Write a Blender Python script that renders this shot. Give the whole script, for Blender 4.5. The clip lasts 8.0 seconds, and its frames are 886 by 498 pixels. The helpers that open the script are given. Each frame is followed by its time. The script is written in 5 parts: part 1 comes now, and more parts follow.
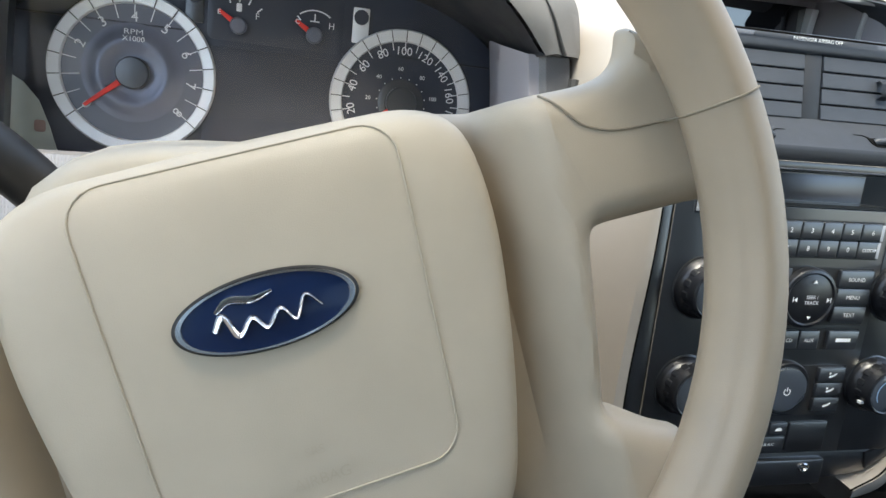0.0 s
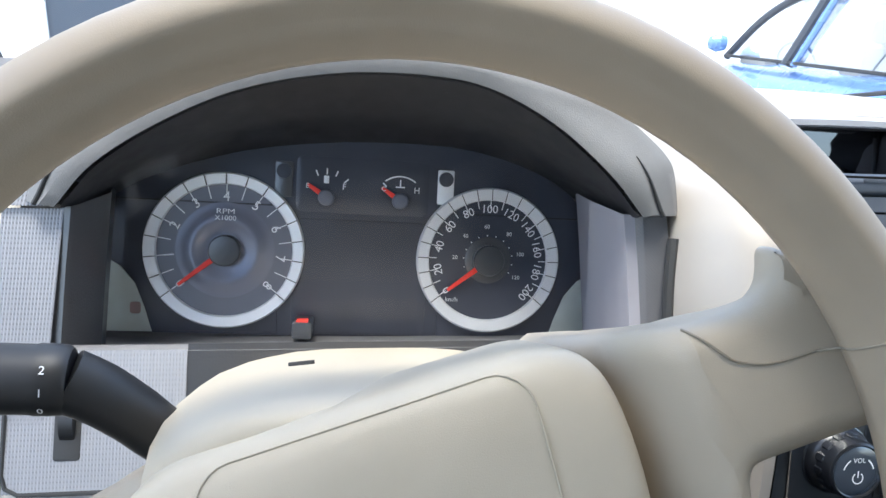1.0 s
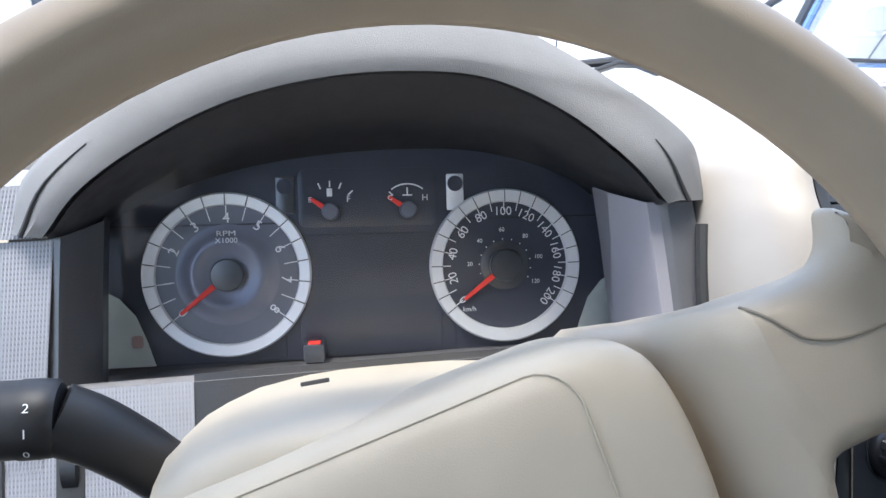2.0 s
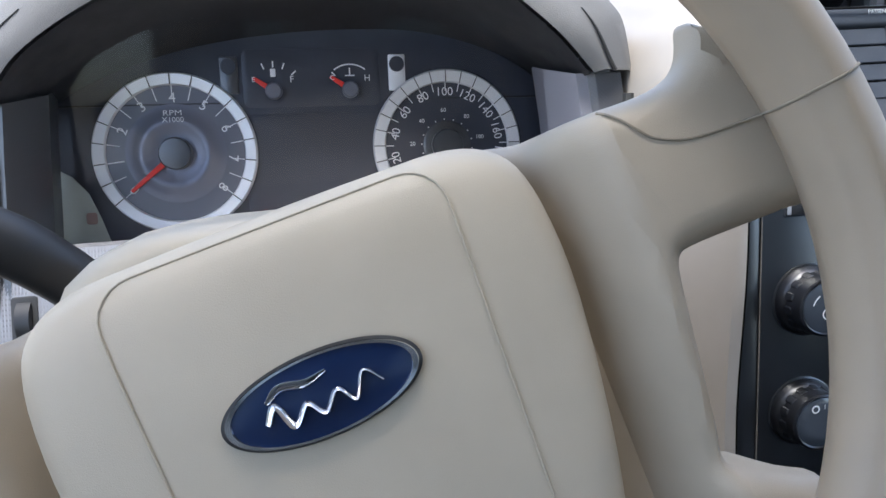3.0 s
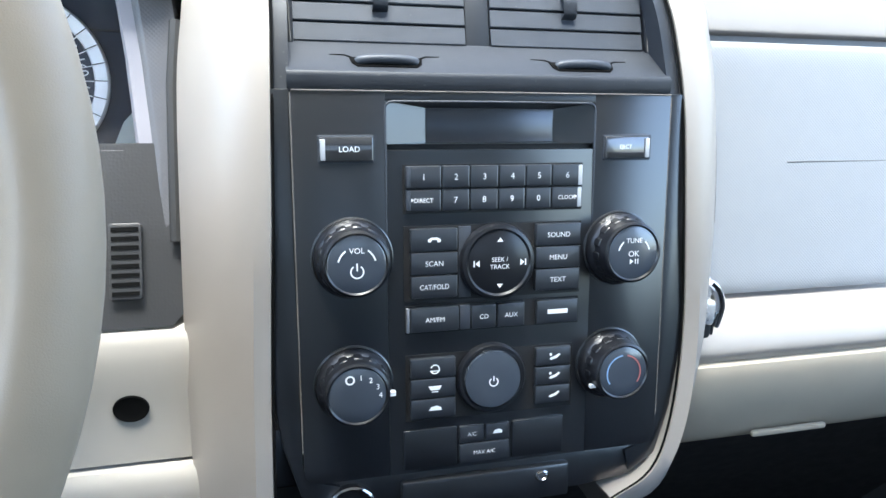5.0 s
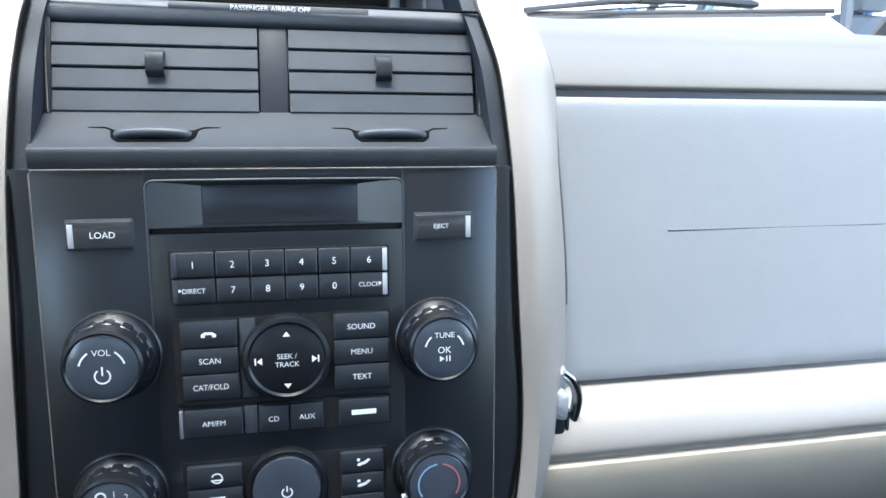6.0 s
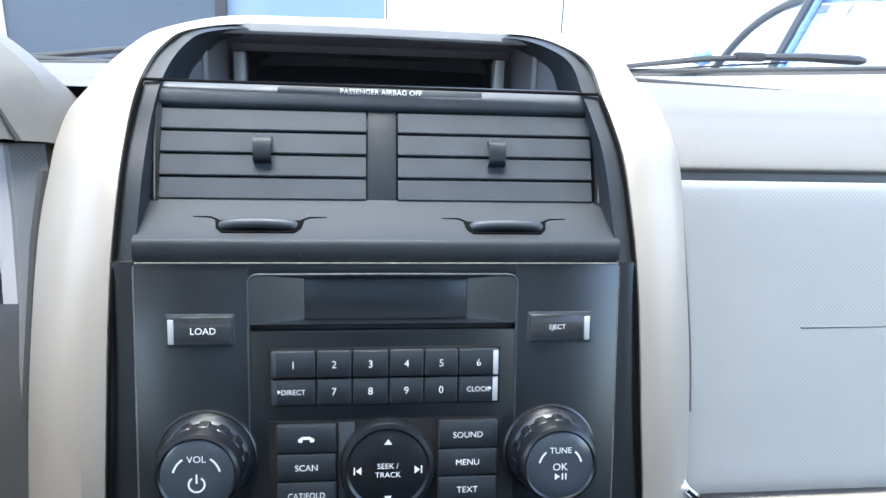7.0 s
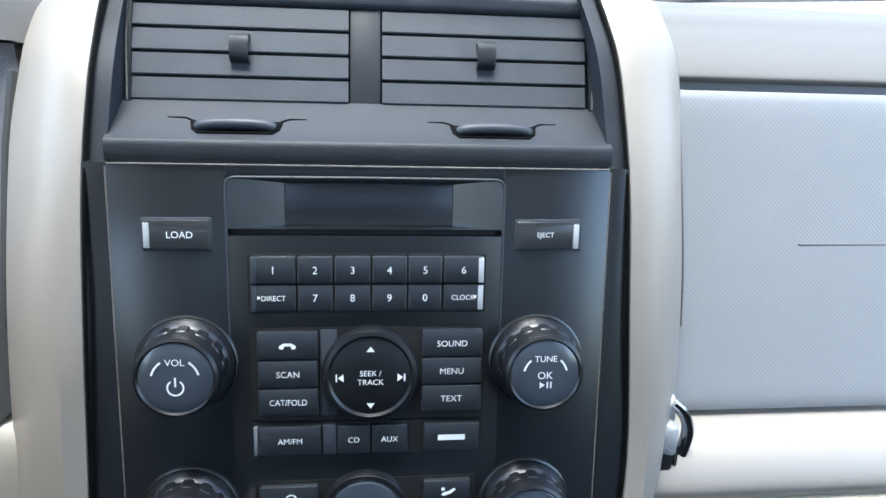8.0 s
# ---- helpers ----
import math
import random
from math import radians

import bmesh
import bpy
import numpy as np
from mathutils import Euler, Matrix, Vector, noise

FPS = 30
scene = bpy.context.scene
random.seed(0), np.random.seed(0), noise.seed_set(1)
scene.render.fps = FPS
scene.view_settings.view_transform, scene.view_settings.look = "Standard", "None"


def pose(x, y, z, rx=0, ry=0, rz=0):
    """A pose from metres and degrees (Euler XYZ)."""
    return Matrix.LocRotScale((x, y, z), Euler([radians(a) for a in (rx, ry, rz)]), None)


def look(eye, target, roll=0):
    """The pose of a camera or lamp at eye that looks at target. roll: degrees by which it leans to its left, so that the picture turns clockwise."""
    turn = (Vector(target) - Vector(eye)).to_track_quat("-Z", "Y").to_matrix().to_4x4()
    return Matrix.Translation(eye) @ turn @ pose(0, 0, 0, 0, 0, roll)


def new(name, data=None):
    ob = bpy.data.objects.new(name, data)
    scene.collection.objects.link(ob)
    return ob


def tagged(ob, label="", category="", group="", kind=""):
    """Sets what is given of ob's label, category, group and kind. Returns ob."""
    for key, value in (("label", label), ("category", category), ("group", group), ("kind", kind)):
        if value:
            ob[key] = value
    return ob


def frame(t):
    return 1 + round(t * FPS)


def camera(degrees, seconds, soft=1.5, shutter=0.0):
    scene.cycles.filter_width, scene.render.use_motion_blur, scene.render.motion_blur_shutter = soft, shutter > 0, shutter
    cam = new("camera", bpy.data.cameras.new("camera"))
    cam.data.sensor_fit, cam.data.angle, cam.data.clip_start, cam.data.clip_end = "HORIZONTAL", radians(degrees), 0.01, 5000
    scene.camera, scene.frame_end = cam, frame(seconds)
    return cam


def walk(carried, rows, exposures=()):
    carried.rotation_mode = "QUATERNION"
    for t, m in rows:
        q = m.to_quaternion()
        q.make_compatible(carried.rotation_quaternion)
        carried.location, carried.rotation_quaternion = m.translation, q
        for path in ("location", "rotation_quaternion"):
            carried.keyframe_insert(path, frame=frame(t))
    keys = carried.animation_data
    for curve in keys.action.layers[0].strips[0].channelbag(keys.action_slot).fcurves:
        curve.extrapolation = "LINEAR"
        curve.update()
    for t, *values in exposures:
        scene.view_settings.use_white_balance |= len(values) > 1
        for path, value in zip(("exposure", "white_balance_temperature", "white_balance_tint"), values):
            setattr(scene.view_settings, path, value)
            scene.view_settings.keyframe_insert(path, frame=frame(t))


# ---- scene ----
# The car's own axes: x to its right, y ahead, z up; it stands a little nose-down on the yard.
CAR = Matrix.Translation((0, 0, 1.12)) @ pose(0, 0, 0, -3.0) @ Matrix.Translation((0, 0, -1.12))
cam = camera(66.11, 8.0)
PATH = [
    (0, (-0.3627, -0.3943, 1.2124), (0.1544, 1.707, 0.3209), 7.2),
    (0.3, (-0.3617, -0.3791, 1.2322), (0.1163, 1.6695, 0.4339), 7.54),
    (0.5, (-0.3696, -0.375, 1.2474), (0.0307, 1.6558, 0.5018), 6.46),
    (0.8, (-0.3825, -0.3637, 1.2598), (-0.0348, 1.751, 0.5745), 4.53),
    (1, (-0.3911, -0.3517, 1.2629), (-0.0714, 1.7366, 0.6492), 3.01),
    (1.2, (-0.3953, -0.3386, 1.2636), (-0.074, 1.7656, 0.7075), 1.31),
    (2.3, (-0.3884, -0.3276, 1.2358), (-0.0796, 1.92, 0.6602), -1.8),
    (2.5, (-0.3849, -0.3381, 1.23), (-0.0737, 1.9024, 0.6321), -1),
    (2.8, (-0.3693, -0.3556, 1.2121), (-0.0778, 1.7658, 0.5214), -1.11),
    (3, (-0.3557, -0.365, 1.2054), (-0.0562, 1.8229, 0.432), -2.2),
    (3.3, (-0.3295, -0.379, 1.2107), (-0.0259, 1.7043, 0.4169), 0.04),
    (3.5, (-0.3133, -0.388, 1.2048), (0.0423, 1.6853, 0.4064), 2.01),
    (3.8, (-0.2696, -0.3968, 1.1961), (0.1572, 1.6614, 0.3935), 2.57),
    (4, (-0.236, -0.4012, 1.1998), (0.21, 1.6657, 0.4306), 3.4),
    (4.3, (-0.194, -0.4033, 1.1837), (0.2632, 1.6801, 0.4675), 2.25),
    (4.5, (-0.1778, -0.3998, 1.1782), (0.3365, 1.6675, 0.4541), 3.06),
    (4.7, (-0.1566, -0.3919, 1.1606), (0.3695, 1.6813, 0.4625), 1.5),
    (5, (-0.1264, -0.3722, 1.1528), (0.429, 1.693, 0.4537), 2.23),
    (5.2, (-0.0899, -0.3664, 1.1587), (0.478, 1.7029, 0.4822), 3.2),
    (6.3, (0.0196, -0.3259, 1.1866), (0.3853, 1.7938, 0.5265), 1.39),
    (6.5, (0.0101, -0.3123, 1.1899), (0.3182, 1.8179, 0.5344), 1.45),
    (6.6, (0.0045, -0.3105, 1.1938), (0.3106, 1.8177, 0.5345), 1.2),
    (7, (-0.0088, -0.3069, 1.2025), (0.2427, 1.8613, 0.6567), 1.77),
    (7.2, (-0.0083, -0.3086, 1.2048), (0.2272, 1.8688, 0.6892), 1.37),
    (7.5, (-0.0055, -0.3082, 1.2011), (0.2353, 1.8687, 0.6857), 0.76),
    (8, (0.0013, -0.303, 1.1813), (0.2401, 1.8175, 0.4677), 2.1),
]
walk(cam, [(t, CAR @ look(eye, target, roll)) for t, eye, target, roll in PATH],
     exposures=((0.0, 2.50, 6960, 3), (0.5, 2.47, 6400, 3), (1.0, 2.43, 6230, 5), (2.5, 2.32, 6200, 8), (3.5, 2.22, 6110, 9), (4.0, 2.42, 5990, 5), (5.0, 3.12, 6070, 3), (6.5, 2.72, 5900, 2), (7.0, 2.82, 6000, 3), (7.5, 2.82, 6000, 3), (8.0, 2.68, 5930, 2)))

# ---- light ----
world = bpy.data.worlds.new("world")
scene.world = world
world.use_nodes = True
_wn = world.node_tree
_sky = _wn.nodes.new("ShaderNodeTexSky")
_sky.sky_type = "NISHITA"
_sky.sun_disc = False
_sky.sun_elevation, _sky.sun_rotation = radians(79), radians(-149)
_sky.air_density, _sky.dust_density = 1.0, 3.0
_wn.links.new(_sky.outputs[0], _wn.nodes["Background"].inputs[0])
_wn.nodes["Background"].inputs[1].default_value = 0.15
_sun = new("sun", bpy.data.lights.new("sun", "SUN"))
_sun.data.energy, _sun.data.angle, _sun.data.color = 1.0, radians(25), (1.0, 0.97, 0.92)
_sun.matrix_world = look((-0.9, -1.5, 9.0), (0, 0, 0))


# ---- materials ----
def material(name, color, rough=0.5, metal=0.0, var=0.08, scale=60.0, bump=0.0, bump_scale=900.0, pattern="noise", coat=0.0, speck=0.0, coat_rough=0.08, spec=0.5, rvar=0.07):
    """A surface with broad stains, fine grain and relief."""
    m = bpy.data.materials.new(name)
    m.use_nodes = True
    nt = m.node_tree
    b = nt.nodes["Principled BSDF"]
    b.inputs["Metallic"].default_value = metal
    b.inputs["Coat Weight"].default_value = coat
    b.inputs["Coat Roughness"].default_value = coat_rough
    b.inputs["Specular IOR Level"].default_value = spec
    co = nt.nodes.new("ShaderNodeTexCoord")
    n1 = nt.nodes.new("ShaderNodeTexNoise")
    n1.inputs["Scale"].default_value = scale
    n1.inputs["Detail"].default_value = 6.0
    nt.links.new(co.outputs["Object"], n1.inputs["Vector"])
    n2 = nt.nodes.new("ShaderNodeTexNoise")
    n2.inputs["Scale"].default_value = scale * 0.12
    n2.inputs["Detail"].default_value = 3.0
    nt.links.new(co.outputs["Object"], n2.inputs["Vector"])
    add = nt.nodes.new("ShaderNodeMath")
    add.operation = "ADD"
    nt.links.new(n1.outputs[0], add.inputs[0])
    nt.links.new(n2.outputs[0], add.inputs[1])
    mp = nt.nodes.new("ShaderNodeMapRange")
    mp.inputs["From Min"].default_value, mp.inputs["From Max"].default_value = 0.6, 1.4
    mp.inputs["To Min"].default_value, mp.inputs["To Max"].default_value = 1.0 - var, 1.0 + var
    nt.links.new(add.outputs[0], mp.inputs["Value"])
    mul = nt.nodes.new("ShaderNodeMix")
    mul.data_type, mul.blend_type = "RGBA", "MULTIPLY"
    mul.inputs["Factor"].default_value = 1.0
    mul.inputs["A"].default_value = (*color, 1)
    nt.links.new(mp.outputs[0], mul.inputs["B"])
    out = mul.outputs["Result"]
    if speck:
        n3 = nt.nodes.new("ShaderNodeTexNoise")
        n3.inputs["Scale"].default_value = 420.0
        nt.links.new(co.outputs["Object"], n3.inputs["Vector"])
        r3 = nt.nodes.new("ShaderNodeMapRange")
        r3.inputs["From Min"].default_value, r3.inputs["From Max"].default_value = 0.70, 0.76
        r3.inputs["To Max"].default_value = speck
        nt.links.new(n3.outputs[0], r3.inputs["Value"])
        dust = nt.nodes.new("ShaderNodeMix")
        dust.data_type = "RGBA"
        dust.inputs["B"].default_value = (0.35, 0.34, 0.32, 1)
        nt.links.new(r3.outputs[0], dust.inputs["Factor"])
        nt.links.new(out, dust.inputs["A"])
        out = dust.outputs["Result"]
    nt.links.new(out, b.inputs["Base Color"])
    rr = nt.nodes.new("ShaderNodeMapRange")
    rr.inputs["From Min"].default_value, rr.inputs["From Max"].default_value = 0.3, 0.7
    rr.inputs["To Min"].default_value, rr.inputs["To Max"].default_value = max(rough - rvar, 0.02), min(rough + rvar, 1)
    nt.links.new(n1.outputs[0], rr.inputs["Value"])
    nt.links.new(rr.outputs[0], b.inputs["Roughness"])
    if bump:
        bp = nt.nodes.new("ShaderNodeBump")
        bp.inputs["Strength"].default_value = bump
        bp.inputs["Distance"].default_value = 0.0006
        if pattern == "cells":
            tx = nt.nodes.new("ShaderNodeTexVoronoi")
            tx.inputs["Randomness"].default_value = 0.6
            src = tx.outputs["Distance"]
        elif pattern == "dots":
            # staggered pits, laid out in the upright plane
            tx = nt.nodes.new("ShaderNodeTexVoronoi")
            tx.inputs["Randomness"].default_value = 0.0
            src = tx.outputs["Distance"]
        else:
            tx = nt.nodes.new("ShaderNodeTexNoise")
            tx.inputs["Detail"].default_value = 3.0
            src = tx.outputs[0]
        tx.inputs["Scale"].default_value = bump_scale
        if pattern == "dots":
            flat = nt.nodes.new("ShaderNodeMapping")
            flat.inputs["Rotation"].default_value = (0, radians(45), 0)
            flat.inputs["Scale"].default_value = (1, 0, 1)
            drop = nt.nodes.new("ShaderNodeMapping")
            drop.inputs["Scale"].default_value = (1, 0, 1)
            nt.links.new(co.outputs["Object"], drop.inputs["Vector"])
            nt.links.new(drop.outputs[0], flat.inputs["Vector"])
            nt.links.new(flat.outputs[0], tx.inputs["Vector"])
        else:
            nt.links.new(co.outputs["Object"], tx.inputs["Vector"])
        nt.links.new(src, bp.inputs["Height"])
        nt.links.new(bp.outputs[0], b.inputs["Normal"])
    return m


def glass(name, tint=(1, 1, 1), gloss=1.0, rough=0.02):
    """A thin clear sheet: what lies behind it shows, with a sheen by Fresnel."""
    m = bpy.data.materials.new(name)
    m.use_nodes = True
    nt = m.node_tree
    nt.nodes.remove(nt.nodes["Principled BSDF"])
    tr = nt.nodes.new("ShaderNodeBsdfTransparent")
    tr.inputs[0].default_value = (*tint, 1)
    gl = nt.nodes.new("ShaderNodeBsdfGlossy")
    gl.inputs["Roughness"].default_value = rough
    fr = nt.nodes.new("ShaderNodeFresnel")
    fr.inputs["IOR"].default_value = 1.45
    mu = nt.nodes.new("ShaderNodeMath")
    mu.operation = "MULTIPLY"
    mu.inputs[1].default_value = gloss
    mx = nt.nodes.new("ShaderNodeMixShader")
    nt.links.new(fr.outputs[0], mu.inputs[0])
    nt.links.new(mu.outputs[0], mx.inputs[0])
    nt.links.new(tr.outputs[0], mx.inputs[1])
    nt.links.new(gl.outputs[0], mx.inputs[2])
    nt.links.new(mx.outputs[0], nt.nodes["Material Output"].inputs[0])
    return m


BEIGE = material("beige_vinyl", (0.49, 0.424, 0.322), 0.46, var=0.09, scale=28, bump=0.22, bump_scale=2400)
LEATHER = material("beige_rim_cover", (0.375, 0.30, 0.215), 0.45, var=0.10, scale=30, bump=0.16, bump_scale=2200, rvar=0.05)
SPOKE = material("beige_spoke_vinyl", (0.43, 0.362, 0.272), 0.46, var=0.09, scale=28, bump=0.2, bump_scale=2400)
SEAM = material("seam_shadow_gap", (0.25, 0.21, 0.155), 0.8)
KNEE = material("pale_knee_panel_plastic", (0.50, 0.465, 0.41), 0.5, var=0.05, scale=30, bump=0.2, bump_scale=2200)
CHAMP = material("champagne_satin_trim", (0.37, 0.335, 0.295), 0.42, metal=0.15, var=0.03, bump=0.05, bump_scale=3000, rvar=0.03)
GREY = material("dark_grey_plastic", (0.045, 0.052, 0.065), 0.46, spec=0.45, var=0.12, bump=0.2, bump_scale=1900, speck=0.1)
BLACK = material("black_satin_plastic", (0.0065, 0.008, 0.011), 0.30, var=0.08, bump=0.02, bump_scale=2500, spec=1.0, rvar=0.012, coat=0.8, coat_rough=0.30)
GLOSSKEY = material("glossy_key_plastic", (0.10, 0.105, 0.115), 0.12, metal=0.6, var=0.05, spec=1.0, coat=0.8, rvar=0.02)
BUTTON = material("button_plastic", (0.020, 0.024, 0.031), 0.34, var=0.08, bump=0.06, bump_scale=2500, speck=0.02, rvar=0.02, spec=1.0, coat=0.7, coat_rough=0.3)
SILL = material("sill_grey_plastic", (0.028, 0.032, 0.039), 0.48, spec=0.35, var=0.12, bump=0.2, bump_scale=1900, speck=0.1)
RUBBER = material("black_rubber", (0.015, 0.015, 0.016), 0.5, var=0.2)
KNOBBASE = material("knob_base_plastic", (0.010, 0.011, 0.014), 0.30, var=0.08, rvar=0.02, spec=0.7)
KNOB = material("knob_face_plastic", (0.055, 0.068, 0.088), 0.20, var=0.08, rvar=0.02, spec=1.0, coat=1.0, coat_rough=0.16)
CHROME = material("dark_chrome", (0.45, 0.45, 0.46), 0.15, metal=1.0, var=0.05)
BRIGHT = material("bright_chrome", (0.8, 0.8, 0.82), 0.12, metal=1.0, var=0.03)
HOOD = material("graphite_hood_plastic", (0.185, 0.183, 0.181), 0.62, spec=0.25, var=0.09, bump=0.45, bump_scale=1500)
HOODIN = material("hood_inner_black", (0.023, 0.023, 0.026), 0.5, var=0.1, bump=0.05, bump_scale=2500, speck=0.06)
BEZEL = material("grey_bezel_plastic", (0.155, 0.152, 0.156), 0.40, var=0.06, bump=0.2, bump_scale=1800)
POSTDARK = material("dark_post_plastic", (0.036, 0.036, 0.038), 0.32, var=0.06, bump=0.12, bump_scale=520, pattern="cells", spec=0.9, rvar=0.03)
HOLE = material("dark_hole", (0.004, 0.004, 0.004), 0.9, spec=0.1)
ZINC = material("bright_zinc", (0.78, 0.78, 0.79), 0.3, metal=0.45, var=0.06)
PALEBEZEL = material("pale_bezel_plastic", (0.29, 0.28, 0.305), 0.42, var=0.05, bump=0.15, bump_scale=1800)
LIP = material("light_grey_lip_plastic", (0.43, 0.43, 0.45), 0.45, var=0.05, bump=0.15, bump_scale=1800)
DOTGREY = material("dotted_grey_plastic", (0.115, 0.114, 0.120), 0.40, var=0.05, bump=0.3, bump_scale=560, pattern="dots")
WEAVE = material("ribbed_silver_plastic", (0.27, 0.27, 0.285), 0.5, metal=0.1, var=0.05, rvar=0.03)
PAD = material("dash_top_vinyl", (0.152, 0.148, 0.144), 0.7, spec=0.18, var=0.06, bump=0.4, bump_scale=1400)
DOTS = material("airbag_cover_vinyl", (0.25, 0.26, 0.275), 0.5, var=0.05, bump=0.34, bump_scale=560, pattern="dots")
LINE = material("tear_line_grey", (0.14, 0.145, 0.15), 0.6)
DUST = material("dusty_gap_edge", (0.16, 0.15, 0.135), 0.8, var=0.5, scale=300)
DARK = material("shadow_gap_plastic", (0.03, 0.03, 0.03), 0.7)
DIAL = material("dial_face_black", (0.046, 0.052, 0.072), 0.38, var=0.2, scale=25, rvar=0.06)
# rev counter slates are lightened: the face's reflections sit in the colour
TACH = material("tach_slate_with_sheen", (0.15, 0.16, 0.20), 0.36, var=0.05, rvar=0.02)
TACHIN = material("tach_inner_slate_with_sheen", (0.19, 0.20, 0.25), 0.36, metal=0.35, var=0.02, rvar=0.01)
DISC = material("dial_inner_grey", (0.24, 0.25, 0.28), 0.3, metal=0.3, var=0.03, rvar=0.02)
SILVER = material("dial_ring_silver", (0.90, 0.91, 0.92), 0.45, metal=0.45, var=0.04)
LIGHTBAR = material("grey_light_bar", (0.46, 0.48, 0.51), 0.45, var=0.08)
WHITE = material("white_print", (0.88, 0.90, 0.92), 0.6, var=0.02)
RED = material("needle_red", (0.85, 0.045, 0.03), 0.5, var=0.03)
BLUE = material("badge_blue_enamel", (0.007, 0.018, 0.060), 0.16, var=0.1, coat=0.4)
LAMP = material("unlit_red_lens", (0.36, 0.25, 0.23), 0.35, var=0.08)
PALE = material("frosted_pale_plastic", (0.50, 0.55, 0.51), 0.4, var=0.12, scale=90)
SCREEN = material("display_glass_black", (0.010, 0.010, 0.014), 0.04, var=0.05, coat=1.0, coat_rough=0.03, spec=1.0, rvar=0.01)
SMOKE = material("smoked_window_plastic", (0.10, 0.105, 0.12), 0.30, metal=0.6, var=0.06, spec=1.0, rvar=0.02)
LENS = glass("cluster_lens", (0.97, 0.97, 0.98), 0.6, 0.06)
PANE = glass("window_glass", (0.93, 0.96, 0.96), 0.5)
SCREENGLASS = glass("windscreen_glass", (0.95, 0.97, 0.97), 0.06)
PRIVACY = glass("privacy_glass", (0.16, 0.17, 0.175), 0.5)
CLOTH = material("roof_lining_cloth", (0.62, 0.60, 0.56), 0.9, bump=0.4, bump_scale=700)
DARKCLOTH = material("dark_cabin_lining", (0.05, 0.048, 0.045), 0.9, bump=0.4, bump_scale=600)
CARPET = material("floor_carpet", (0.03, 0.029, 0.027), 0.95, bump=0.8, bump_scale=500)
PAINT = material("white_car_paint", (0.78, 0.78, 0.77), 0.25, var=0.02, coat=0.7)
CARBLUE = material("blue_car_paint", (0.16, 0.28, 0.54), 0.25, metal=0.3, var=0.04, coat=0.8, scale=6)
ASPHALT = material("yard_concrete", (0.36, 0.35, 0.33), 0.85, var=0.15, scale=3, bump=0.5, bump_scale=60)
PLASTER = material("white_plaster_wall", (0.86, 0.86, 0.85), 0.85, var=0.03, scale=4, bump=0.4, bump_scale=80)
DOORGLASS = material("tinted_door_glass", (0.045, 0.06, 0.085), 0.35, var=0.1, scale=2)
PALEGLASS = material("door_glass_with_reflection", (0.16, 0.22, 0.32), 0.35, var=0.1, scale=2)
PALEBLUE = material("pale_blue_print", (0.25, 0.40, 0.62), 0.6)
DULLRED = material("dull_red_print", (0.40, 0.13, 0.12), 0.6)
SEAM2 = material("pad_seam_line", (0.47, 0.405, 0.305), 0.55)
SEATCLOTH = material("grey_seat_cloth", (0.30, 0.29, 0.27), 0.9, bump=0.5, bump_scale=300)
SEATDARK = material("stone_seat_cloth", (0.11, 0.105, 0.095), 0.9, bump=0.5, bump_scale=300)


# ---- mesh helpers ----
def part(name, bm, mat, parent=None, label="", sharp=35):
    """Links a bmesh as one mesh object under a thing or a part."""
    bmesh.ops.recalc_face_normals(bm, faces=bm.faces)
    me = bpy.data.meshes.new(name)
    bm.to_mesh(me)
    bm.free()
    me.materials.append(mat)
    me.polygons.foreach_set("use_smooth", [True] * len(me.polygons))
    me.set_sharp_from_angle(angle=radians(sharp))
    ob = new(name, me)
    if parent:
        ob.parent = parent
    if label:
        ob["label"] = label
    return ob


def thing(name, label, category, m=None, kind="", group=""):
    ob = new(name)
    ob.empty_display_size = 0.02
    ob.matrix_world = CAR @ m if m else CAR.copy()
    return tagged(ob, label, category, group, kind)


def slab(o, slope, roll=0.0):
    """A frame on a leaning face: x across it, y up it, z out of it towards the seats."""
    a = radians(slope)
    m = Matrix(((1, 0, 0, o[0]), (0, math.sin(a), -math.cos(a), o[1]), (0, math.cos(a), math.sin(a), o[2]), (0, 0, 0, 1)))
    return m @ Matrix.Rotation(radians(roll), 4, "Z")


def rounded(x0, y0, x1, y1, r, seg=5):
    """Outline of a rectangle with rounded corners."""
    x0, x1, y0, y1 = min(x0, x1), max(x0, x1), min(y0, y1), max(y0, y1)
    r = min(r, (x1 - x0) / 2 - 1e-6, (y1 - y0) / 2 - 1e-6)
    pts = []
    for cx, cy, a0 in ((x1 - r, y1 - r, 0), (x0 + r, y1 - r, 90), (x0 + r, y0 + r, 180), (x1 - r, y0 + r, 270)):
        for i in range(seg + 1):
            a = radians(a0 + 90 * i / seg)
            pts.append((cx + r * math.cos(a), cy + r * math.sin(a)))
    return pts


def smooth(points, n=6, closed=False):
    """Points on a Catmull-Rom curve through the given ones."""
    p = [Vector(q) for q in points]
    out = []
    count = len(p) if closed else len(p) - 1
    for i in range(count):
        if closed:
            a, b, c, d = p[i - 1], p[i], p[(i + 1) % len(p)], p[(i + 2) % len(p)]
        else:
            b, c = p[i], p[i + 1]
            a = p[i - 1] if i else b * 2 - c
            d = p[i + 2] if i + 2 < len(p) else c * 2 - b
        for k in range(n):
            t = k / n
            out.append(0.5 * (2 * b + (c - a) * t + (2 * a - 5 * b + 4 * c - d) * t * t + (3 * b - a - 3 * c + d) * t ** 3))
    if not closed:
        out.append(p[-1])
    return out


